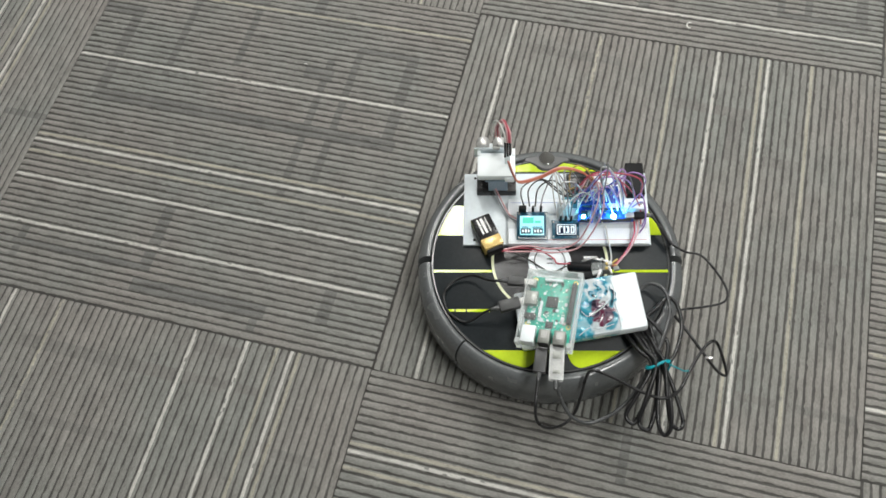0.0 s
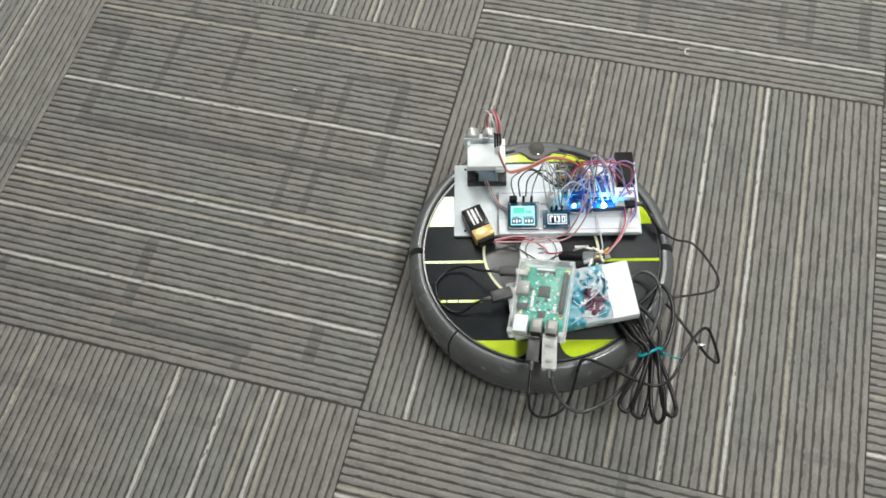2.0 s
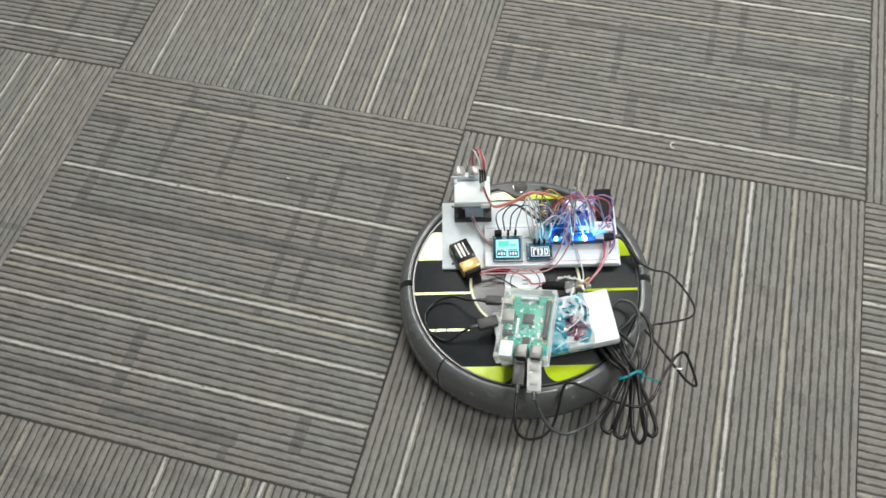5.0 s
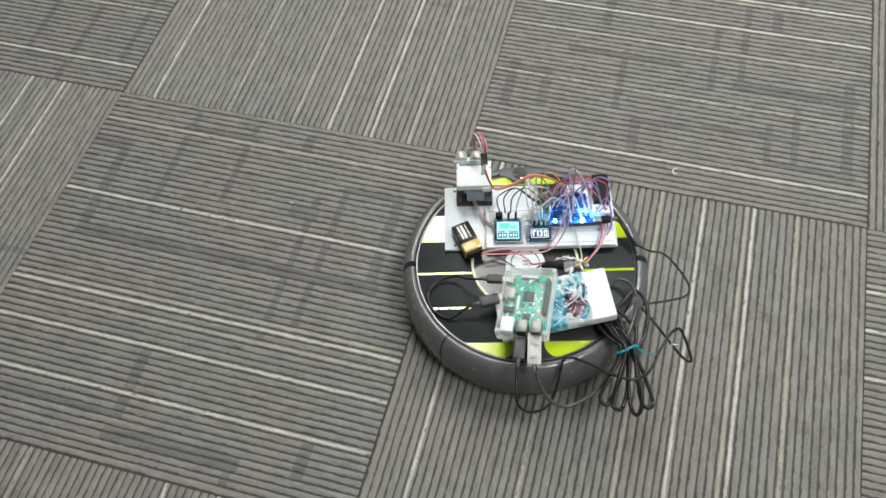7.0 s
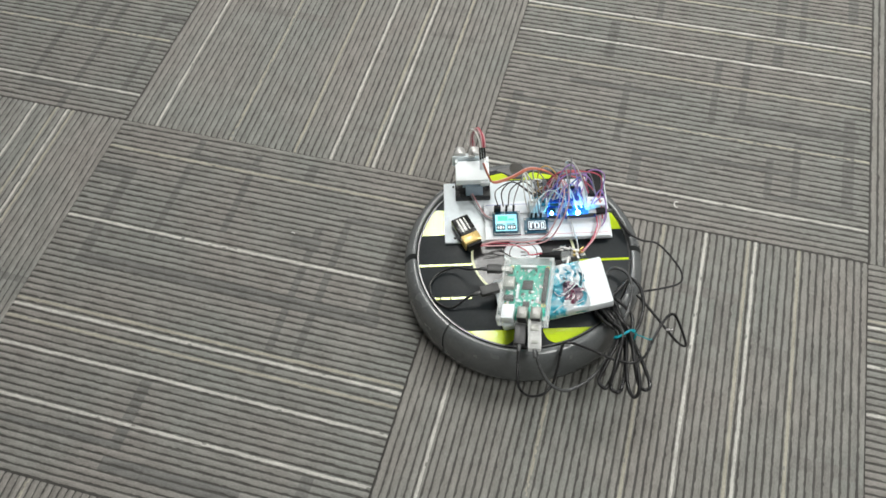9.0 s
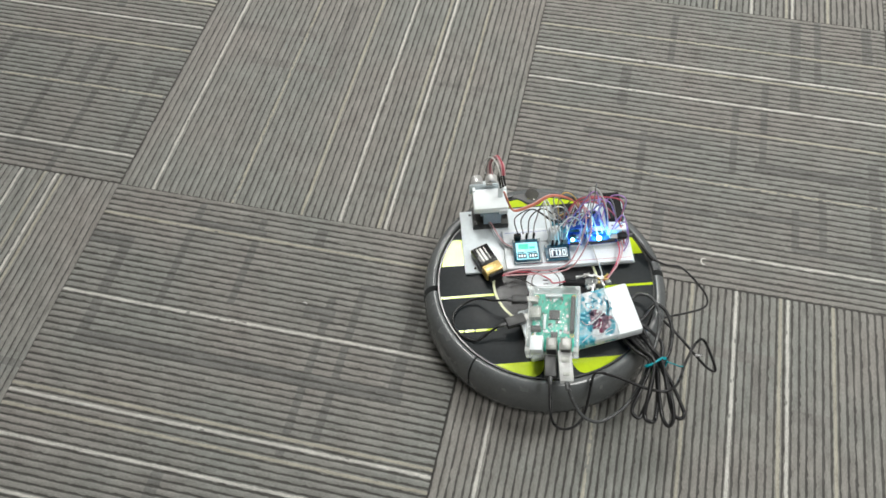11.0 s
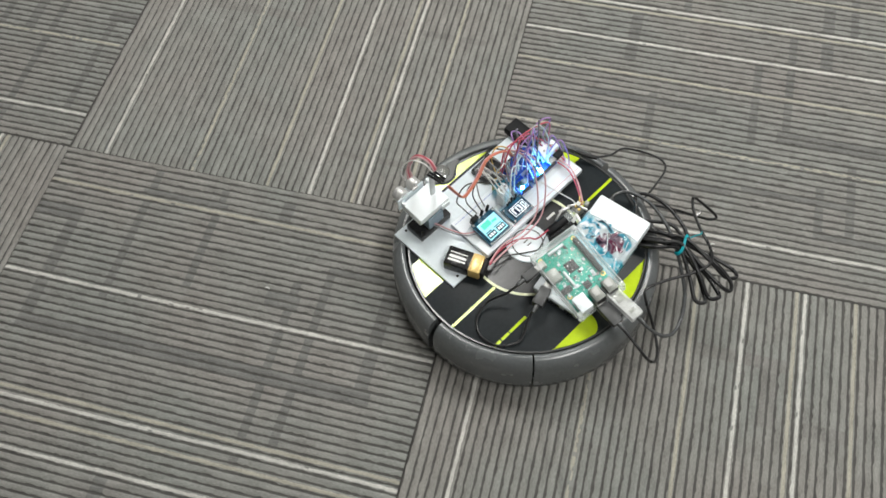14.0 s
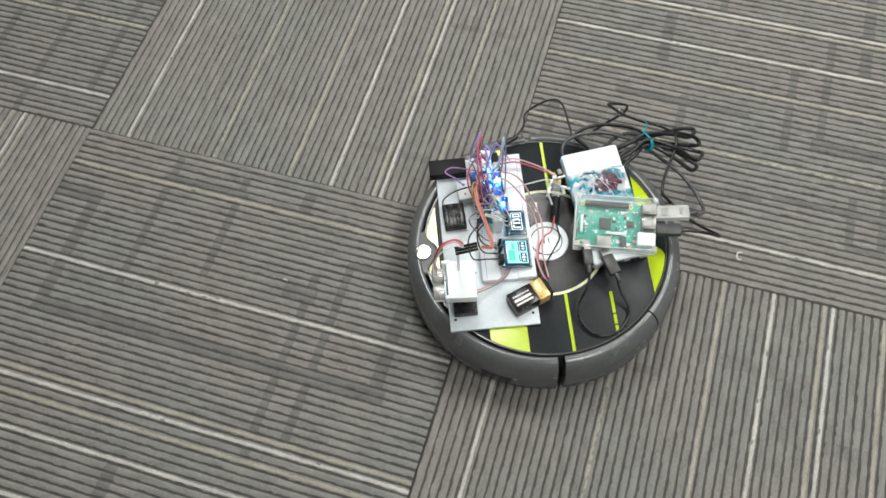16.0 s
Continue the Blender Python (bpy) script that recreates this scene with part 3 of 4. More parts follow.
def microcontroller(x, y, z, sx, sy, rot, led, label):
    ob = base("microcontroller", label, "circuit board", "microcontroller boards", x, y, z, rot)
    block("circuit_board", (0, 0, 0.8), (sx, sy, 1.6), "pcb_navy", ob, 0.3)
    block("processor", (-2, 0, 2.2), (8, 8, 1.4), "chip", ob, 0.2, "square black chip")
    block("usb_socket", (sx / 2 - 3.5, 0, 3.2), (8, 8.5, 3.8), "tin", ob, 0.5, "silver socket")
    for k in (-1, 1):
        block("pin_header", (0, k * (sy / 2 - 1.4), 3.2), (sx - 6, 2.4, 4.6), "chip", ob, 0.2)
        block("pin_row", (0, k * (sy / 2 - 1.4), -3), (sx - 6, 1.4, 6), "white_board", ob, 0)
    for i in range(5):
        block("resistor", (-sx / 2 + 5 + i * 4.6, 4.5 if i % 2 else -4.6, 1.9), (2.2, 1.3, 0.8), "gold_pin" if i % 2 else "chip", ob, 0)
    bm = bmesh.new()
    cyl(bm, (led[0], led[1], 5.2), led[3], 3.2, 14, led[3] * 0.36)
    part("led", bm, led[2], ob, "bright lit blue light")


def sensor_board(x, y, z, sx, sy, rot, material, label):
    ob = base("sensor_board", label, "circuit board", "sensor boards", x, y, z, rot)
    block("circuit_board", (0, 0, 0.8), (sx, sy, 1.6), material, ob, 0.3)
    for i in range(4):
        block("component", (-sx / 2 + 4 + i * (sx - 8) / 3, (-1) ** i * sy / 5, 2.6), (3.6, 3.2, 2.2), ("chip", "tin", "white_board", "chip")[i], ob, 0.3)
    block("pin_header", (0, sy / 2 - 1.6, 3.4), (sx * 0.7, 2.6, 5.2), "chip", ob, 0.2)
    block("pin_row", (0, sy / 2 - 3, -10), (sx * 0.7, 1.4, 20), "gold_pin", ob, 0)


def pan_head():
    """A blue servo on a black foot that carries a white bracket and a twin-barrel distance sensor."""
    ob = base("sensor_turret", "servo turret with white bracket and silver distance sensor", "sensor", x=-67, y=106, z=PLATE_TOP)
    block("foot", (0, 0, 5.5), (51, 28, 11), "gloss_black", ob, 1.2, "glossy black foot")
    servo = block("servo", (2, -4, 21), (25, 17, 22), "servo_blue", ob, 1.0, "translucent blue servo motor")
    block("flange", (2, -1, 25), (33, 13, 2.4), "servo_blue", servo, 0.4)
    bm = bmesh.new()
    cyl(bm, (-4, -1, 34), 5.4, 6, 24, 0.6)
    part("gear_cap", bm, "servo_blue", servo)
    cyl_bm = bmesh.new()
    cyl(cyl_bm, (-4, -1, 37.5), 3.2, 6, 20, 0.4)
    part("horn", cyl_bm, "white_plastic", ob)
    bm = bmesh.new()
    box(bm, (0, 3, 45), (48, 33, 13), 1.6)
    bmesh.ops.rotate(bm, verts=bm.verts, cent=mm(0, 3, 45), matrix=Matrix.Rotation(radians(7), 3, "X"))
    br = part("bracket", bm, "bright_white", ob, "bright white plastic bracket")
    for x in (-22, 22):
        block("bracket_ear", (x, 19, 49), (4, 10, 12), "bright_white", br, 0.8)
    block("bracket_step", (17, -11, 41), (12, 10, 8), "bright_white", br, 0.8)
    brd = block("sensor_board", (-7, 21.5, 50), (42, 1.6, 20), "print_pale", ob, 0.2, "pale distance sensor board")
    for x in (-17, 4):
        bm = bmesh.new()
        cyl(bm, (x, 29, 57), 8.4, 13, 32, 1.6, "y")
        can = part("barrel", bm, "barrel_silver", brd, "silver sensor barrel")
        bm = bmesh.new()
        cyl(bm, (x, 35.6, 57), 6.6, 0.8, 24, 0.2, "y")
        part("mesh_face", bm, "grey_plug", can)
    block("sensor_clip", (-7, 29, 48), (34, 12, 5), "bright_white", ob, 0.8, "white clip under the barrels")
    block("crystal", (0, 21, 60), (9, 3.4, 3.6), "tin", brd, 0.6)
    for k in range(3):
        bm = bmesh.new()
        box(bm, (11 + k * 3.0, -6, 97 + k * 1.5), (2.5, 26, 2.5), 0.3)
        bmesh.ops.rotate(bm, verts=bm.verts, cent=mm(11 + k * 3.0, -6, 97), matrix=Matrix.Rotation(radians(-16), 3, "X"))
        part("dupont_plug", bm, "black_plastic", ob, "black jumper connector")
    block("plug_post", (14, 4, 72), (7, 3, 46), "bright_white", ob, 0.4, "white post holding the connectors")


def black_box(name, label, category, x, y, z, s, rot=0, material="black_plastic", ridges=0):
    ob = base(name, label, category, "", x, y, z, rot)
    block("housing", (0, 0, s[2] / 2), s, material, ob, 1.0)
    for i in range(ridges):
        block("tape_fold", (0, -s[1] / 2 + s[1] * (i + 0.5) / ridges, s[2]), (s[0] - 2, s[1] / ridges - 3, 1.2), material, ob, 0.5)
    return ob


def battery():
    ob = base("battery", "rectangular nine volt battery, black with a copper end", "battery", x=-79, y=31, z=PLATE_TOP, rot=-65.6)
    block("case", (-7, 0, 8.8), (32, 26, 17.4), "gloss_black", ob, 1.8, "black battery case")
    block("end_band", (16, 0, 8.8), (15, 26, 17.4), "copper", ob, 1.8, "copper coloured end band")
    for k, w in ((-5.5, 2.4), (-0.5, 3.4), (5, 1.6)):
        block("label_bar", (-8, k, 17.6), (22, w, 0.25), "label_white" if k != 5 else "tin", ob, 0)
    block("snap_cap", (26, 0, 8.8), (5, 22, 13), "black_plastic", ob, 1.2, "black snap connector")
    for k in (-6.5, 6.5):
        bm = bmesh.new()
        cyl(bm, (24, k, 8.8), 4, 5, 16, 0.5, "x")
        part("terminal", bm, "tin", ob)


def jack():
    """A barrel plug pushed into a socket with screw terminals."""
    ob = base("barrel_jack", "black barrel power plug in a screw terminal socket", "connector", x=53, y=-20, z=93.0, rot=-10, ry=-14)
    bm = bmesh.new()
    cyl(bm, (-16, 0, 7), 5.5, 30, 20, 1.2, "x")
    part("plug", bm, "black_plastic", ob, "black plug body")
    block("socket", (6, 0, 6), (14, 10, 11), "smoke_plastic", ob, 0.8)
    block("terminal_block", (18, 0, 6), (10, 11, 11), "tin", ob, 0.8, "brass and grey terminals")
    for k in (-3, 3):
        bm = bmesh.new()
        cyl(bm, (18, k, 12), 2, 3, 12, 0.3)
        part("screw", bm, "gold_pin", ob)
    block("solder_tab", (26, 3, 9), (8, 1.2, 4), "gold_pin", ob, 0.2)
    block("solder_tab", (12, -8, 9), (2, 8, 4), "tin", ob, 0.2)
    for x, y, z, s, r, m in ((23, -5, 13, (3, 11, 3), 24, "barrel_silver"), (15, 7, 12, (12, 3, 3), -30, "barrel_silver"), (27, 7, 12, (9, 2, 3), 48, "gold_pin"), (30, -3, 12, (7, 5, 4), 20, "socket_steel"), (-4, 8, 13, (20, 2.4, 2.4), 22, "tin"), (10, -12, 12, (3, 14, 3), -12, "barrel_silver"),
                             (6, -9, 11, (9, 4, 4), 14, "plug_clear"), (4, 9, 12, (14, 3, 3), -16, "barrel_silver"), (22, 3, 14.5, (5, 5, 2), 12, "label_white")):
        block("metal_lug", (x, y, z), s, m, ob, 0.4, rot=r)


def power_bank():
    ob = base("power_bank", "white slab power bank with a colourful printed wrap", "power bank", x=34, y=-77.5, z=89.6, rot=8, ry=-7.6)
    block("case", (0, 0, 8), (150, 72, 16), "white_plastic", ob, 3.0, "white plastic case")
    # crumpled printed film between the computer and the bare end, folded over the long edges
    rng = random.Random(12)
    bm = bmesh.new()
    cols, rows = 26, 34
    grid = []
    for i in range(cols + 1):
        line = []
        for k in range(rows + 1):
            u, v = i / cols, -43 + 86 * k / rows
            y = max(min(v, 36.9), -36.9)
            x = -25 + u * (69 + 2.4 * math.sin(v * 0.21) + 1.6 * math.sin(v * 0.53 + 1))
            z = 16.5 - max(abs(v) - 36, 0) * 1.5
            wrinkle = 0.55 * math.sin(x * 0.33 + 1.7 * math.sin(y * 0.17)) + 0.45 * math.sin(y * 0.41 + 2.1 * math.sin(x * 0.13 + 1)) + rng.uniform(-0.15, 0.35)
            z += max(wrinkle + 0.5, 0) * (1.0 if abs(v) < 35 else 0.3)
            line.append(bm.verts.new(mm(x, y + (0.4 if v > 36 else -0.4 if v < -36 else 0), z)))
        grid.append(line)
    for i in range(cols):
        for k in range(rows):
            bm.faces.new((grid[i][k], grid[i + 1][k], grid[i + 1][k + 1], grid[i][k + 1]))
    bmesh.ops.solidify(bm, geom=bm.faces[:], thickness=-0.0003)
    bmesh.ops.recalc_face_normals(bm, faces=bm.faces)
    w = part("printed_wrap", bm, "print_wrap", ob, "crumpled shiny film printed in blue, white and wine red")
    for pts in ([(44, -34, 17.2), (44.5, -18, 18.0), (43, 0, 17.2), (45, 17, 18), (43, 35, 16.8)], [(-6, -34, 17.8), (8, -27, 18.6), (20, -30, 18), (37, -27, 18.2)],
                [(2, -4, 17.8), (8, -12, 18.4), (20, -8, 18.2), (30, -2, 18.2), (37, 4, 17.8)]):
        bm = bmesh.new()
        tube(bm, pts, 0.55)
        part("wrap_fold", bm, "print_pale", w, "raised shiny fold", angle=80)
    for y in (-16, 4, 20):
        block("usb_port", (-75, y, 8), (1.2, 13, 5.5), "black_plastic", ob, 0.3)


def single_board_computer():
    """A green single-board computer in a clear case, its ports to the rear."""
    ob = base("single_board_computer", "green single-board computer in a clear plastic case", "computer", x=-3.0, y=-83.0, z=103.8, rot=-11, ry=-10)
    bm = bmesh.new()
    box(bm, (1.7, 0, 1.2), (67, 98, 2.4), 1.0)
    part("case_base", bm, "smoke_plastic", ob, "clear plastic case base").visible_shadow = False
    for x, y, sx, sy in ((-30.8, 0, 2, 98), (34.2, 0, 2, 98), (1.7, 48, 63, 2)):
        block("case_wall", (x, y, 10), (sx, sy, 18), "case_edge", ob, 0.6, "clear plastic case wall")
    for x, y in ((-28.6, 45.6), (32, 45.6), (-28.6, -45.6), (32, -45.6)):
        bm = bmesh.new()
        cyl(bm, (x, y, 10), 3.4, 19, 16, 0.5)
        part("case_post", bm, "case_edge", ob)
    bd = block("circuit_board", (1, 2, 5), (56, 85, 1.6), "pcb_green", ob, 0.4, "green printed circuit board")
    block("processor", (2, 12, 6.8), (14, 14, 1.8), "chip", bd, 0.2, "square dark grey chip")
    block("network_chip", (3, -18, 6.5), (9, 9, 1.2), "chip", bd, 0.2)
    block("gpio_header", (26, 11, 9), (5.4, 52, 8), "chip", bd, 0.3, "black pin header")
    block("ethernet_port", (-17.5, -36, 12.5), (16, 21, 13.5), "white_plastic", bd, 0.6, "white topped network port")
    for x in (2, 20):
        u = block("usb_port", (x, -38, 13.5), (13.4, 17, 15.5), "socket_steel", bd, 0.6, "silver double socket")
        block("top_slot", (x, -36, 21.4), (7, 9, 0.3), "tin", u, 0)
        block("port_mouth", (x, -46.8, 13.5), (11.4, 0.6, 12.5), "chip", u, 0)
    block("hdmi_port", (-23, 13, 9.5), (15, 17, 8), "socket_steel", bd, 0.5, "silver video socket")
    block("power_socket", (-25, 34, 8), (9, 10, 5), "socket_steel", bd, 0.4)
    block("audio_jack", (-21, -10, 8.6), (13, 7, 6), "chip", bd, 0.5)
    block("camera_socket", (-10, 0, 8), (3, 22, 5), "white_board", bd, 0.3)
    block("display_socket", (0, 40, 8), (22, 3, 5), "white_board", bd, 0.3)
    block("card_slot", (0, 42, 3.6), (12, 8, 1.6), "tin", bd, 0.2)
    rng = random.Random(9)
    for i in range(125):
        x, y = rng.uniform(-24, 21), rng.uniform(-26, 39)
        if abs(x - 2) < 10 and abs(y - 12) < 10:
            continue
        big = rng.random() < 0.25
        block("component", (x, y, 6.3), (rng.uniform(2.4, 4.5) if big else 1.8, rng.uniform(2.4, 4.5) if big else 1.2, 1.4 if big else 0.8),
              rng.choice(["tin", "white_board", "print_pale", "print_pale", "chip", "white_board"]), bd, 0)
    for x, y in ((-24, 40), (25, 40), (-24, -18), (25, -18)):
        bm = bmesh.new()
        arc(bm, [(1.5, 5.8), (3.0, 5.8), (3.0, 6.1), (1.5, 6.1)], 0, 360, 16)
        bmesh.ops.translate(bm, verts=bm.verts, vec=mm(x + 1, y, 0))
        part("hole_ring", bm, "gold_pin", bd)
    bm = bmesh.new()
    box(bm, (1.7, 8, 19.5), (67, 82, 1.2), 0.5)
    part("case_lid", bm, "lid_clear", ob, "clear plastic case lid")


def usb_plug(name, label, x, y, z, rot, s, material, tilt=0):
    ob = base(name, label, "plug", "", x, y, z, rot, 0, tilt)
    block("shell", (0, 0, 0), s, material, ob, 1.6)
    block("metal_tip", (0, s[1] / 2 + 5, 0), (s[0] * 0.7, 12, s[2] * 0.45), "tin", ob, 0.3)
    block("inner_board", (0, 0, 0), (s[0] * 0.55, s[1] * 0.7, 1.4), "tin" if material == "plug_clear" else material, ob, 0)
    if material == "plug_clear":
        block("inner_shield", (0, s[1] * 0.18, s[2] / 2 + 0.2), (s[0] * 0.6, s[1] * 0.2, 0.6), "socket_steel", ob, 0.2, "dull metal shield inside the plug")
        for k in (-1, 1):
            block("moulded_edge", (k * (s[0] / 2 - 0.8), 0, s[2] / 2), (1.4, s[1] - 4, 1.0), "plug_clear", ob, 0.3)
        block("moulded_edge", (0, -s[1] * 0.28, s[2] / 2), (s[0] * 0.5, 5, 0.8), "socket_steel", ob, 0.3)
    bm = bmesh.new()
    cyl(bm, (0, -s[1] / 2 - 5, 0), 3.2, 11, 14, 0.6, "y", 2.2)
    part("strain_relief", bm, "cable_grey", ob)
    return ob


acrylic_plate()
breadboard()
lcd_module()
oled_module()
microcontroller(83, 53, 98.5, 44, 18.5, 2, (-3, -3, "led_blue", 3.0), "narrow navy microcontroller board with a lit blue light")
microcontroller(46, 53, 103.0, 19, 24, -6, (-3, -6, "led_cyan", 2.0), "small navy module board with a lit cyan light")
sensor_board(62, 72, 116, 50, 24, 4, "pcb_navy", "navy blue driver board under crossing jumper wires")
sensor_board(26, 70, 110, 20, 22, -8, "pcb_teal", "teal sensor board under jumper wires")
white_terminal(18, 58, 92.4, (15, 11, 30), 8)
white_terminal(107, 63, 92.4, (28, 14, 20), -4)
white_terminal(76, 92, PLATE_TOP, (28, 18, 12), 4)
pan_head()
black_box("proximity_sensor", "black rectangular sensor bar beside the breadboard", "sensor", 112, 110.5, PLATE_TOP, (23, 47, 12))
black_box("taped_module", "small module wrapped in shiny black tape", "module", 42, 108, PLATE_TOP, (35, 27, 8), 3, "gloss_black", 3)
battery()
jack()
power_bank()
single_board_computer()
usb_plug("usb_dongle", "clear plastic data plug in the computer's rear port", 2.5, -150, 117, -4, (17, 44, 9), "plug_clear")
usb_plug("usb_plug", "dark grey data plug in the computer's rear port", -15.5, -145, 110, -8, (15, 30, 8), "grey_plug")
usb_plug("micro_plug", "grey moulded power plug in the power bank", -51, -71, 102, -74, (14, 26, 9), "grey_plug")
usb_plug("board_plug", "black power plug in the microcontroller board", 112, 50, 105, 92, (9, 13, 7), "black_plastic")
usb_plug("charger_plug", "small grey power plug in the computer's side", -43, -44, 111, -94, (11, 20, 8), "grey_plug")


# ---- cables and jumper wires ----
def cable(name, label, points, r, material, group="", seg=8, per=8):
    bm = bmesh.new()
    tube(bm, points, r, per, seg)
    ob = part(name, bm, material, angle=80)
    return ride(tagged(ob, label, "cable", group))


cable("usb_cable", "thin black charging cable looped on the lid", [(-60, -73, 102), (-70, -75.5, 101), (-82, -78, 94), (-104, -86, 83), (-126, -72, 82), (-132, -48, 82.5),
      (-118, -30, 84), (-96, -26, 90), (-78, -38, 103), (-62, -43, 110), (-52, -44, 111)], 1.6, "cable_black", "charging cables")
cable("usb_cable", "dark grey data cable curving down to the cable bundle", [(3, -170, 113), (5, -182, 104), (12, -194, 90), (22, -203, 78), (40, -206, 67), (62, -199, 69), (82, -186, 75),
      (100, -165, 84), (118, -135, 100), (132, -104, 104), (140, -75, 100), (136, -48, 96), (120, -38, 92), (104, -48, 86)], 2.3, "cable_grey", "charging cables")
cable("usb_cable", "thin black cable drooping in a loop from the dark plug", [(-18, -160, 110), (-20, -176, 108), (-22, -196, 102), (-21, -209, 92), (-14, -214, 80), (-2, -212, 66), (14, -203, 54),
      (26, -190, 54), (33, -174, 70), (38, -158, 90), (46, -152, 97), (72, -162, 97), (99, -177, 97), (124, -185, 98), (144, -173, 92), (160, -146, 89), (172, -128, 88), (182, -116, 90), (192, -111, 87), (200, -120, 76), (208, -142, 58), (198, -138, 58), (184, -124, 68), (170, -106, 76), (157, -89, 82), (148, -77, 84)], 1.9, "cable_black", "charging cables")
cable("power_cable", "thin black cable bowing out beside the robot", [(121, 50, 105), (130, 48, 101), (140, 36, 94), (148, 22, 90), (166, 6, 92), (188, 0, 90), (210, -26, 80), (217, -44, 74),
      (210, -54, 70), (186, -58, 66), (164, -60, 64), (150, -64, 66)], 1.5, "cable_black", "charging cables")
bm = bmesh.new()
tube(bm, [(138, 42, 94), (146, 26, 91), (152, 16, 90)], 3.1)
ride(tagged(part("cable_sleeve", bm, "cable_black", angle=80), "short black sleeve round the thin power cable", "cable"))
# a folded hank of cable held by a band: its strands leave from under the power bank and end in hanging loops
HANK = [((84, -95), (113, -146), (90, -209), 0), ((93, -96), (117, -147), (104, -218), 6), ((102, -98), (122, -148), (126, -221), -4), ((112, -99), (127, -146), (140, -216), 5)]
bm = bmesh.new()
for (ax, ay), (bx, by), (cx, cy), lift in HANK:
    tube(bm, [(ax, ay, 87 + lift), ((ax + bx) / 2, (ay + by) / 2 - 4, 97 + lift), (bx, by, 101 + lift), ((bx + cx) / 2 - 5, (by + cy) / 2, 92 + lift), (cx - 7, cy + 10, 80), (cx, cy, 77 + lift),
              (cx + 7, cy + 8, 80), ((bx + cx) / 2 + 8, (by + cy) / 2, 90 - lift), (bx + 3, by + 1, 97 - lift), (bx - 6, by + 30, 98 - lift), (ax + 5, ay + 6, 90)], 2.6)
ride(tagged(part("cable_hank", bm, "cable_black", angle=80), "folded hank of black cable tied beside the power bank", "cable"))
bm = bmesh.new()
tube(bm, [(108, -84, 86), (126, -70, 92), (140, -58, 95), (150, -70, 97), (152, -98, 99), (142, -130, 101), (128, -150, 102)], 2.4)
tube(bm, [(112, -80, 90), (124, -96, 94), (134, -120, 100), (128, -148, 98)], 2.4)
ride(tagged(part("cable_loop", bm, "cable_black", angle=80), "loose loop of black cable beside the power bank", "cable"))
bm = bmesh.new()
for dz, dx in ((0, 0), (2.2, 0.8), (-2, -0.6)):
    ring = [(121 + 14 * math.cos(a) + dx, -147 + 3.5 * math.cos(a) * 0.4 + dz * 0.5 + 3 * math.sin(2 * a), 99 + 9.5 * math.sin(a)) for a in [2 * math.pi * k / 10 for k in range(11)]]
    tube(bm, ring, 1.1, 5, 6)
tube(bm, [(133, -147, 104), (142, -150, 102), (150, -152, 98), (156, -150, 93)], 0.9, 6, 6)
ride(tagged(part("rubber_band", bm, "teal_band", angle=80), "teal rubber band tied round the cable hank", "band"))
bm = bmesh.new()
cyl(bm, (186, -127, 74), 1.9, 9, 12, 0.3, "x")
ride(tagged(part("wire_tip", bm, "silver"), "bare silver tip of a loose wire end", "wire end"))

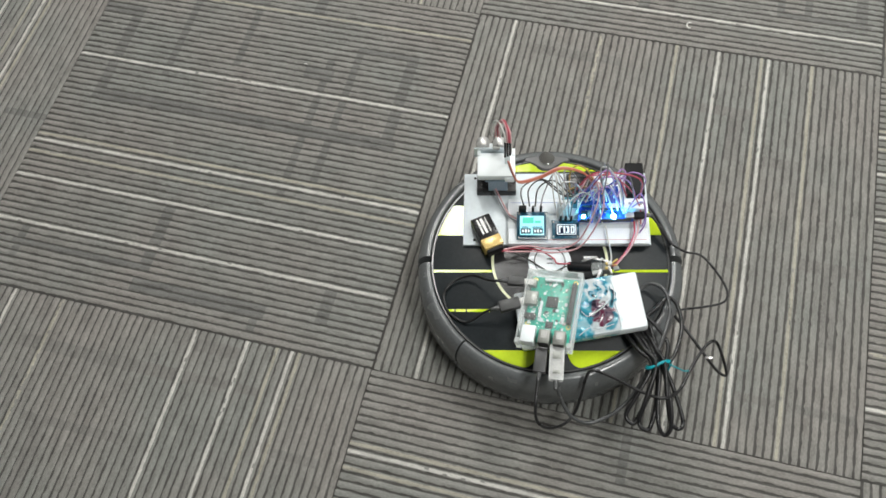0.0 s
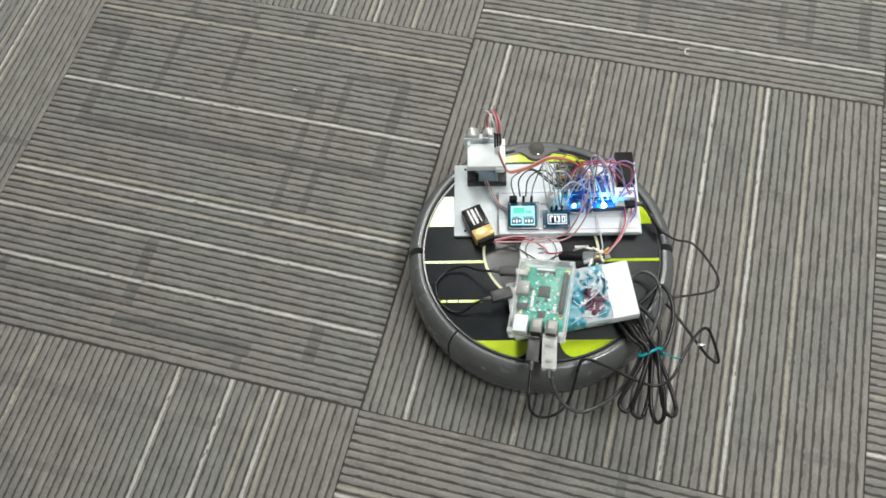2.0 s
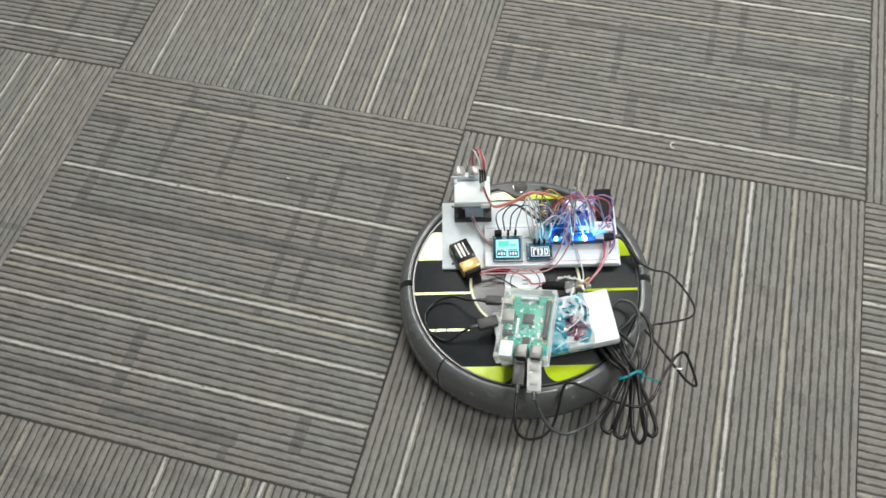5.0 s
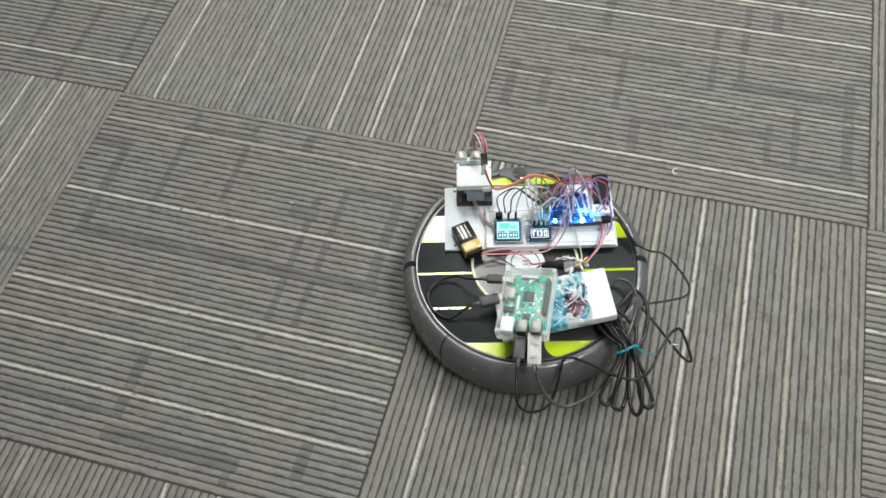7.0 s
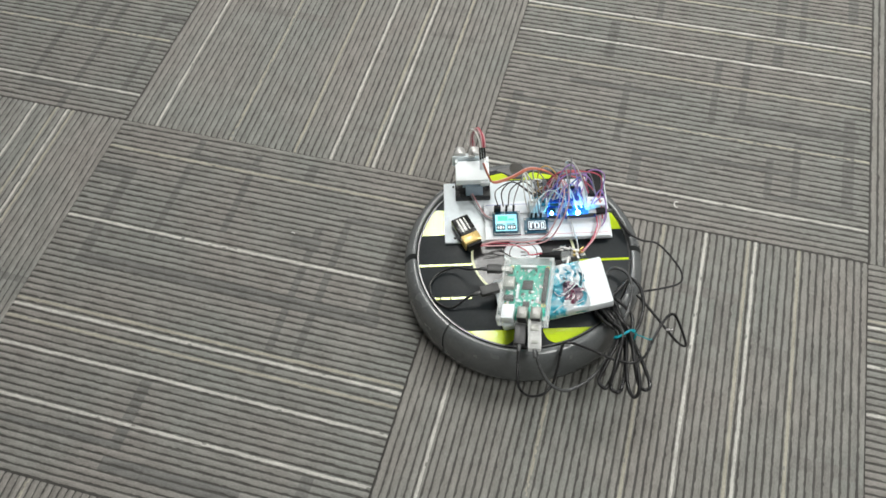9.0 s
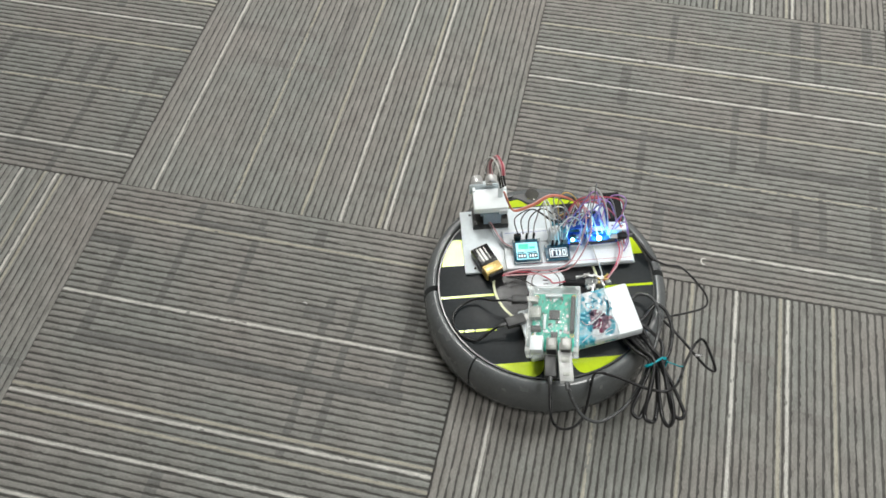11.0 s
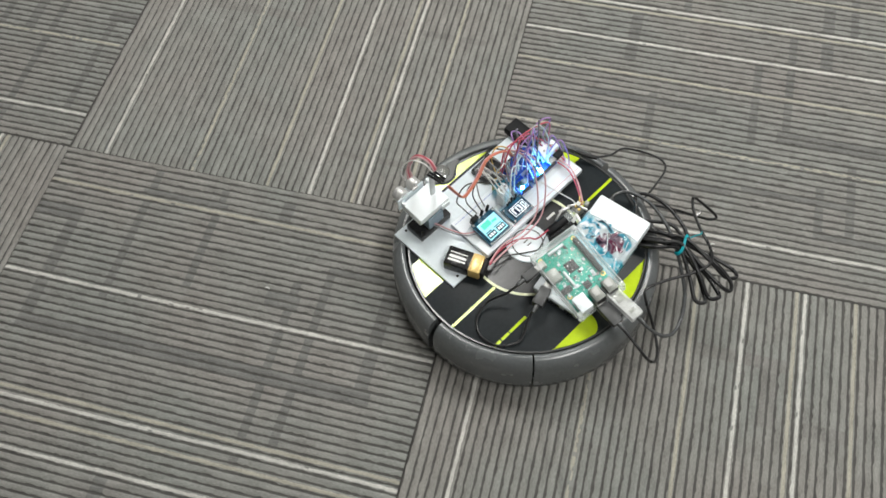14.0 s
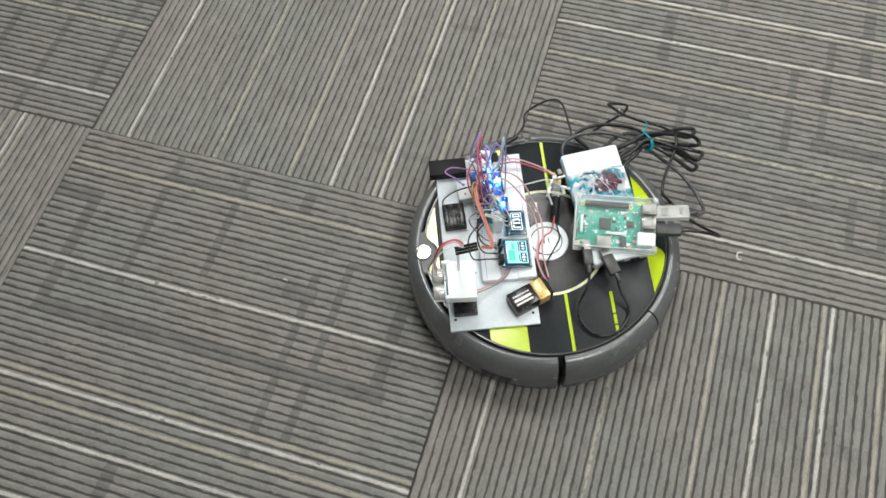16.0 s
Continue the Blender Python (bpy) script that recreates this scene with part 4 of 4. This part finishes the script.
JUMPERS = [
    ("pink", [(-53, 104, 190), (-54, 112, 202), (-58, 124, 205), (-62, 132, 196), (-67, 137, 176), (-68, 136, 156)]),
    ("red", [(-51, 104, 190), (-52, 112, 203), (-56, 124, 206), (-60, 133, 196), (-65, 138, 176), (-65, 136, 156)]),
    ("pink", [(-49, 104, 190), (-50, 112, 201), (-55, 123, 203), (-60, 131, 194), (-64, 136, 175), (-62, 135, 156)]),
    ("white", [(-55, 104, 190), (-58, 114, 200), (-64, 128, 200), (-70, 138, 186), (-74, 140, 168), (-72, 137, 156)]),
    ("yellow", [(26, 72, 114), (24, 84, 150), (32, 86, 166), (46, 82, 158), (60, 74, 124)]),
    ("grey", [(60, 43, 104), (60, 43, 150), (61, 44, 200), (60, 45, 236)]),
    ("purple", [(54, 60, 124), (46, 52, 170), (52, 48, 204), (64, 54, 206), (74, 60, 170), (80, 64, 124)]),
    ("white", [(70, 60, 124), (60, 50, 180), (54, 50, 216), (64, 46, 220), (80, 44, 180), (92, 50, 110)]),
    ("pink", [(-70, 98, 100), (-66, 90, 98), (-58, 74, 93), (-50, 58, 94), (-38, 50, 95)]),
    ("grey", [(-72, 98, 99), (-68, 88, 97), (-60, 72, 92), (-51, 56, 93), (-38, 46, 95)]),
    ("black", [(-32, 62, 108), (-36, 76, 118), (-30, 92, 112), (-8, 94, 122), (20, 70, 121)]),
    ("black", [(-25, 62, 108), (-26, 80, 120), (-10, 84, 136), (14, 68, 128), (34, 68, 121)]),
    ("black", [(-18, 62, 108), (-14, 80, 122), (4, 82, 138), (26, 68, 128), (46, 66, 121)]),
    ("grey", [(-11, 62, 108), (-6, 78, 118), (8, 92, 140), (30, 64, 130), (48, 62, 121)]),
    ("white", [(17, 45, 108), (8, 70, 146), (6, 92, 144), (14, 72, 132), (28, 72, 121)]),
    ("white", [(21, 45, 108), (14, 66, 148), (16, 60, 170), (30, 68, 154), (44, 70, 121)]),
    ("grey", [(25, 45, 108), (30, 64, 146), (28, 60, 168), (42, 68, 130), (58, 68, 121)]),
    ("white", [(40, 68, 122), (50, 84, 140), (58, 64, 144), (64, 50, 106), (66, 42, 100)]),
    ("white", [(50, 62, 122), (66, 78, 138), (78, 66, 138), (86, 58, 104)]),
    ("blue", [(60, 70, 122), (74, 64, 162), (86, 76, 142), (94, 60, 106)]),
    ("purple", [(34, 64, 122), (56, 66, 166), (86, 66, 168), (106, 82, 114), (108, 62, 104)]),
    ("purple", [(70, 68, 122), (92, 74, 166), (112, 68, 166), (116, 80, 112), (106, 54, 104)]),
    ("red", [(28, 72, 122), (50, 76, 162), (84, 74, 166), (108, 66, 162), (112, 70, 108), (108, 58, 104)]),
    ("red", [(46, 66, 122), (60, 72, 164), (80, 70, 164), (94, 64, 130)]),
    ("pink", [(30, 60, 122), (48, 84, 142), (58, 66, 148), (54, 40, 140), (34, 14, 104), (4, 8, 96), (-30, 14, 92), (-58, 8, 94)]),
    ("pink", [(44, 60, 122), (58, 74, 146), (64, 50, 148), (58, 26, 138), (38, 8, 104), (10, 2, 98), (-20, 6, 92), (-56, 4, 96)]),
    ("red", [(-60, 6, 93), (-40, 12, 90), (-14, 10, 88), (4, 0, 86), (8, -8, 88), (16, -12, 94), (24, -14, 99)]),
    ("black", [(-60, 10, 92), (-36, 4, 86), (-16, -8, 83), (0, -18, 82.6), (8, -18, 86), (16, -16, 92), (24, -16, 98)]),
    ("red", [(106, 44, 100), (104, 24, 104), (94, 2, 104), (82, -14, 106), (74, -22, 108)]),
    ("pink", [(110, 46, 100), (108, 26, 106), (98, 4, 106), (86, -12, 108), (76, -24, 108)]),
    ("white", [(70, 40, 98), (72, 24, 98), (74, 6, 100), (74, -10, 104), (70, -20, 106)]),
    ("grey", [(76, 70, 122), (84, 78, 156), (96, 76, 154), (104, 64, 126)]),
    ("brown", [(22, 70, 120), (36, 74, 132), (56, 74, 130), (72, 70, 121)]),
    ("yellow", [(16, 72, 121), (34, 78, 130), (52, 76, 128), (66, 72, 121)]),
    ("purple", [(100, 60, 104), (112, 50, 138), (118, 38, 110), (112, 30, 96)]),
    ("purple", [(96, 56, 104), (110, 62, 138), (120, 52, 108), (116, 40, 95)]),
    ("blue", [(38, 60, 100), (50, 74, 138), (66, 72, 114), (76, 58, 102)]),
    ("grey", [(62, 72, 121), (66, 80, 160), (64, 82, 174), (62, 78, 184)]),
    ("white", [(80, 56, 101), (66, 66, 140), (44, 62, 138), (32, 52, 102)]),
]
RIBBON = [(-53, 84, 181), (-47, 75, 166), (-39, 71, 155), (-14, 75, 160), (9, 82, 168), (30, 83, 162), (46, 81, 149), (57, 74, 124)]
for n, color in enumerate(("pink", "orange", "orange")):
    JUMPERS.append((color, [(x + n * 0.9, y - n * 1.2, z + 0.8 * (n % 2)) for x, y, z in RIBBON]))
JUMPERS += [
    ("white", [(62, 60, 122), (40, 62, 142), (22, 50, 138), (12, 42, 124), (10, 44, 112)]),
    ("white", [(10, 46, 110), (4, 58, 138), (2, 76, 158), (8, 82, 156), (18, 60, 140)]),
    ("grey", [(24, 46, 110), (20, 62, 146), (16, 80, 160), (26, 86, 152), (44, 74, 124)]),
    ("purple", [(84, 68, 120), (92, 88, 117), (98, 106, 114), (93, 114, 112), (84, 102, 110), (79, 92, 100)]),
    ("black", [(64, 74, 122), (66, 100, 112), (58, 120, 104), (46, 116, 98), (40, 100, 94)]),
    ("purple", [(92, 56, 104), (72, 62, 152), (56, 56, 150), (50, 44, 108)]),
    ("red", [(34, 78, 122), (52, 88, 138), (74, 86, 140), (96, 74, 134), (112, 60, 112), (114, 40, 100)]),
]
for color, pts in JUMPERS:
    cable("jumper_wire", f"thin {color} jumper wire arching between boards", pts, 1.05 if color in ("pink", "orange", "red") else 0.9, "wire_" + color, "jumper wires", 6, 7)

# ---- scraps on the carpet ----
bm = bmesh.new()
tube(bm, [(4 * math.cos(a), 5.5 * math.sin(a), 0.9) for a in [radians(d) for d in range(60, 301, 30)]], 0.9, 4, 6)
scrap = tagged(part("paper_scrap", bm, "label_white"), "tiny curled white paper scrap lying on the carpet", "scrap")
scrap.matrix_world = pose(0.324, 0.651, 0.0)
bm = bmesh.new()
tube(bm, [(-3, 0, 0.8), (0, 1, 1.0), (3, -0.6, 0.8)], 0.8, 4, 6)
lint = tagged(part("lint", bm, "label_white"), "speck of pale lint lying on the carpet", "scrap")
lint.matrix_world = pose(-0.2426, 0.4562, 0.0)

# ---- carpet tiles: real ribs with darker groove floors, accent yarns and darker bars ----
TILE, RIBS, STEPS = 0.61, 58, 104
PITCH = TILE / RIBS
W, T, F = 2, 3, 1  # white, tan and faint tan accents
PLAIN = [(55, W), (194, F), (311, T), (374, W), (439, T), (450, W), (513, T)]
QUIET = [(100, W), (176, W), (212, T), (240, W), (251, T), (405, W), (547, T)]
DENSE = [(93, W), (162, F), (358, W), (437, W), (476, T), (502, W), (513, T)]
# bars across the ribs (along, from, to) and along them (from, to, across) in mm
PLAIN_BARS = ([(33, 116, 216), (92, 128, 206), (168, 333, 441), (212, 146, 286), (242, 430, 575), (359, 224, 369), (404, 235, 444), (454, 378, 602), (492, 450, 605),
               (577, 507, 606), (578, 90, 282), (497, 97, 212), (456, 86, 173), (249, 54, 137)],
              [(120, 295, 268), (404, 580, 240), (359, 490, 142), (249, 330, 130), (460, 584, 90), (33, 92, 206), (168, 242, 436)])
FAR_BARS = ([(272, 225, 298), (392, 60, 273), (442, 203, 294), (482, 5, 278), (573, 51, 254), (150, 100, 240), (60, 180, 330), (210, 380, 540), (430, 400, 570)],
            [(571, 608, 250), (272, 379, 290), (392, 482, 48), (60, 150, 200), (210, 430, 470)])
QUIET_BARS = ([(62, 337, 520), (152, 388, 597), (258, 428, 585), (406, 218, 475), (446, 252, 500), (530, 335, 494), (256, 64, 170), (58, 46, 100),
               (525, 42, 90), (434, 14, 52), (355, 550, 590)],
              [(62, 538, 340), (150, 258, 560), (446, 530, 500), (58, 256, 68), (0, 62, 505), (256, 435, 45), (377, 406, 440)])
BARE_BARS = ([(538, 452, 603), (336, 520, 600), (108, 302, 440), (50, 96, 231), (146, 173, 248), (186, 433, 500)], [(124, 182, 412), (336, 440, 560)])
NORTH_BARS = ([(215, 58, 213), (297, 100, 251), (218, 418, 512), (288, 446, 556), (533, 386, 490)], [(135, 308, 260)])
NEAR_BARS = ([(68, 122, 376), (64, 376, 476), (165, 174, 320), (134, 502, 576), (22, 360, 444), (330, 210, 360), (470, 90, 240)], [(165, 330, 210)])
DENSE_BARS = ([(80, 60, 200), (190, 240, 400), (300, 100, 190), (420, 300, 460), (520, 150, 330), (560, 420, 560), (335, 540, 605)],
              [(80, 300, 190), (190, 420, 300), (420, 560, 440), (250, 520, 150)])


def carpet_mesh(name, accents, bars, seed, bar_yarn=4):
    rng = np.random.default_rng(seed)
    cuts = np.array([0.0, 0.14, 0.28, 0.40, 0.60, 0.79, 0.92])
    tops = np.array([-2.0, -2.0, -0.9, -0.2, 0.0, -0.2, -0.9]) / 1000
    across = (np.arange(RIBS)[:, None] + cuts[None]).ravel() * PITCH
    height = np.tile(tops, RIBS)
    across, height = np.r_[across, TILE - 0.0007], np.r_[height, -0.002]
    along = np.linspace(0.0006, TILE - 0.0006, STEPS + 1)
    n, k = len(across), len(along)
    wob = rng.normal(0, 1, (k, n))
    drift = np.cumsum(rng.normal(0, 0.00007, (k, RIBS)), 0)
    drift -= np.linspace(0, 1, k)[:, None] * drift[-1:]
    drift = np.c_[np.repeat(drift, len(cuts), 1), np.zeros(k)]
    x = np.repeat(along[:, None], n, 1)
    rough = np.r_[np.tile([0.2, 0.2, 0.5, 0.3, 0.3, 0.3, 0.42], RIBS), 0.0] / 1000
    y = np.clip(across[None] + drift + wob * rough[None], 0.0006, TILE - 0.0006)
    z = height[None] + rng.normal(0, 0.00018, (k, n))
    edge = np.minimum(along, TILE - along)
    z = z - (0.0012 * np.exp(-edge / 0.0018))[:, None]
    co = np.stack([x - TILE / 2, y - TILE / 2, z], -1).reshape(-1, 3)
    i, j = np.meshgrid(np.arange(k - 1), np.arange(n - 1), indexing="ij")
    a = (i * n + j).ravel()
    faces = np.stack([a, a + n, a + n + 1, a + 1], 1)
    rib, cell = j // len(cuts), j % len(cuts)
    u, v = (along[i] + along[i + 1]) * 500, (rib + 0.5) * PITCH * 1000
    kind = np.zeros(i.shape, int)
    for p, lo, hi in bars[0]:
        kind[(abs(u - p) < 7.2) & (v > lo) & (v < hi)] = bar_yarn
    for lo, hi, p in bars[1]:
        kind[(u > lo - 9) & (u < hi + 9) & (abs(v - p) < 9)] = bar_yarn
    for p, c in accents:
        r = int(p / 1000 / PITCH)
        kind[(rib == r) & (rng.random(i.shape) < (0.75 if c == F else 0.985))] = 3 if c == F else c
    kind[(kind == 2) & ((cell < 3) | (cell > 4))] = 0
    kind[(kind == 3) & ((cell < 3) | (cell > 4))] = 0
    # the two lowest cells, between the ribs, take the darker groove colour
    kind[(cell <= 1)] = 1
    me = bpy.data.meshes.new(name)
    me.vertices.add(len(co))
    me.vertices.foreach_set("co", co.ravel())
    me.loops.add(faces.size)
    me.loops.foreach_set("vertex_index", faces.ravel())
    me.polygons.add(len(faces))
    me.polygons.foreach_set("loop_start", np.arange(len(faces)) * 4)
    for m in ("yarn_grey", "yarn_groove", "yarn_white", "yarn_tan", "yarn_dim", "yarn_faint"):
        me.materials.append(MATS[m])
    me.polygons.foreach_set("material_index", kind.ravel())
    me.update(calc_edges=True)
    me.shade_smooth()
    return me


plain = [carpet_mesh("carpet_tile", PLAIN, FAR_BARS, 11), carpet_mesh("carpet_tile", PLAIN, PLAIN_BARS, 12)]
bare = [carpet_mesh("carpet_tile", PLAIN, BARE_BARS, 15, 5), carpet_mesh("carpet_tile", PLAIN, NORTH_BARS, 16, 5)]
quiet = [carpet_mesh("carpet_tile", QUIET, QUIET_BARS, 21)]
dense = [carpet_mesh("carpet_tile", DENSE, DENSE_BARS, 31 + s) for s in range(2)] + [carpet_mesh("carpet_tile", DENSE, NEAR_BARS, 33, 5)]
DESIGN = {(-1, 0): quiet[0], (-1, -1): dense[2], (0, -1): dense[1], (-2, 0): dense[0], (1, 0): dense[1],
          (0, 0): bare[0], (-1, 1): bare[1], (0, 1): plain[1], (-2, 1): plain[0]}
for ti in range(-7, 8):
    for tj in range(-5, 10):
        me = DESIGN.get((ti, tj)) or (plain[0], dense[1], bare[1], dense[0])[(ti * 7 + tj * 3) % 4]
        tile = new("carpet_tile", me)
        level = (ti + tj) % 2 != 0  # ribs along x
        tile.parent = floor
        tile.matrix_local = pose((ti + 0.5) * TILE, (tj + 0.5) * TILE, 0, 0, 0, 0 if level else -90)


# ---- motion ----
def motions():
    for ob, m in RIDERS:
        walk(ob, [(t, pose(x, y, 0, 0, 0, h) @ m) for t, x, y, h in ROBOT_ROWS])


motions()
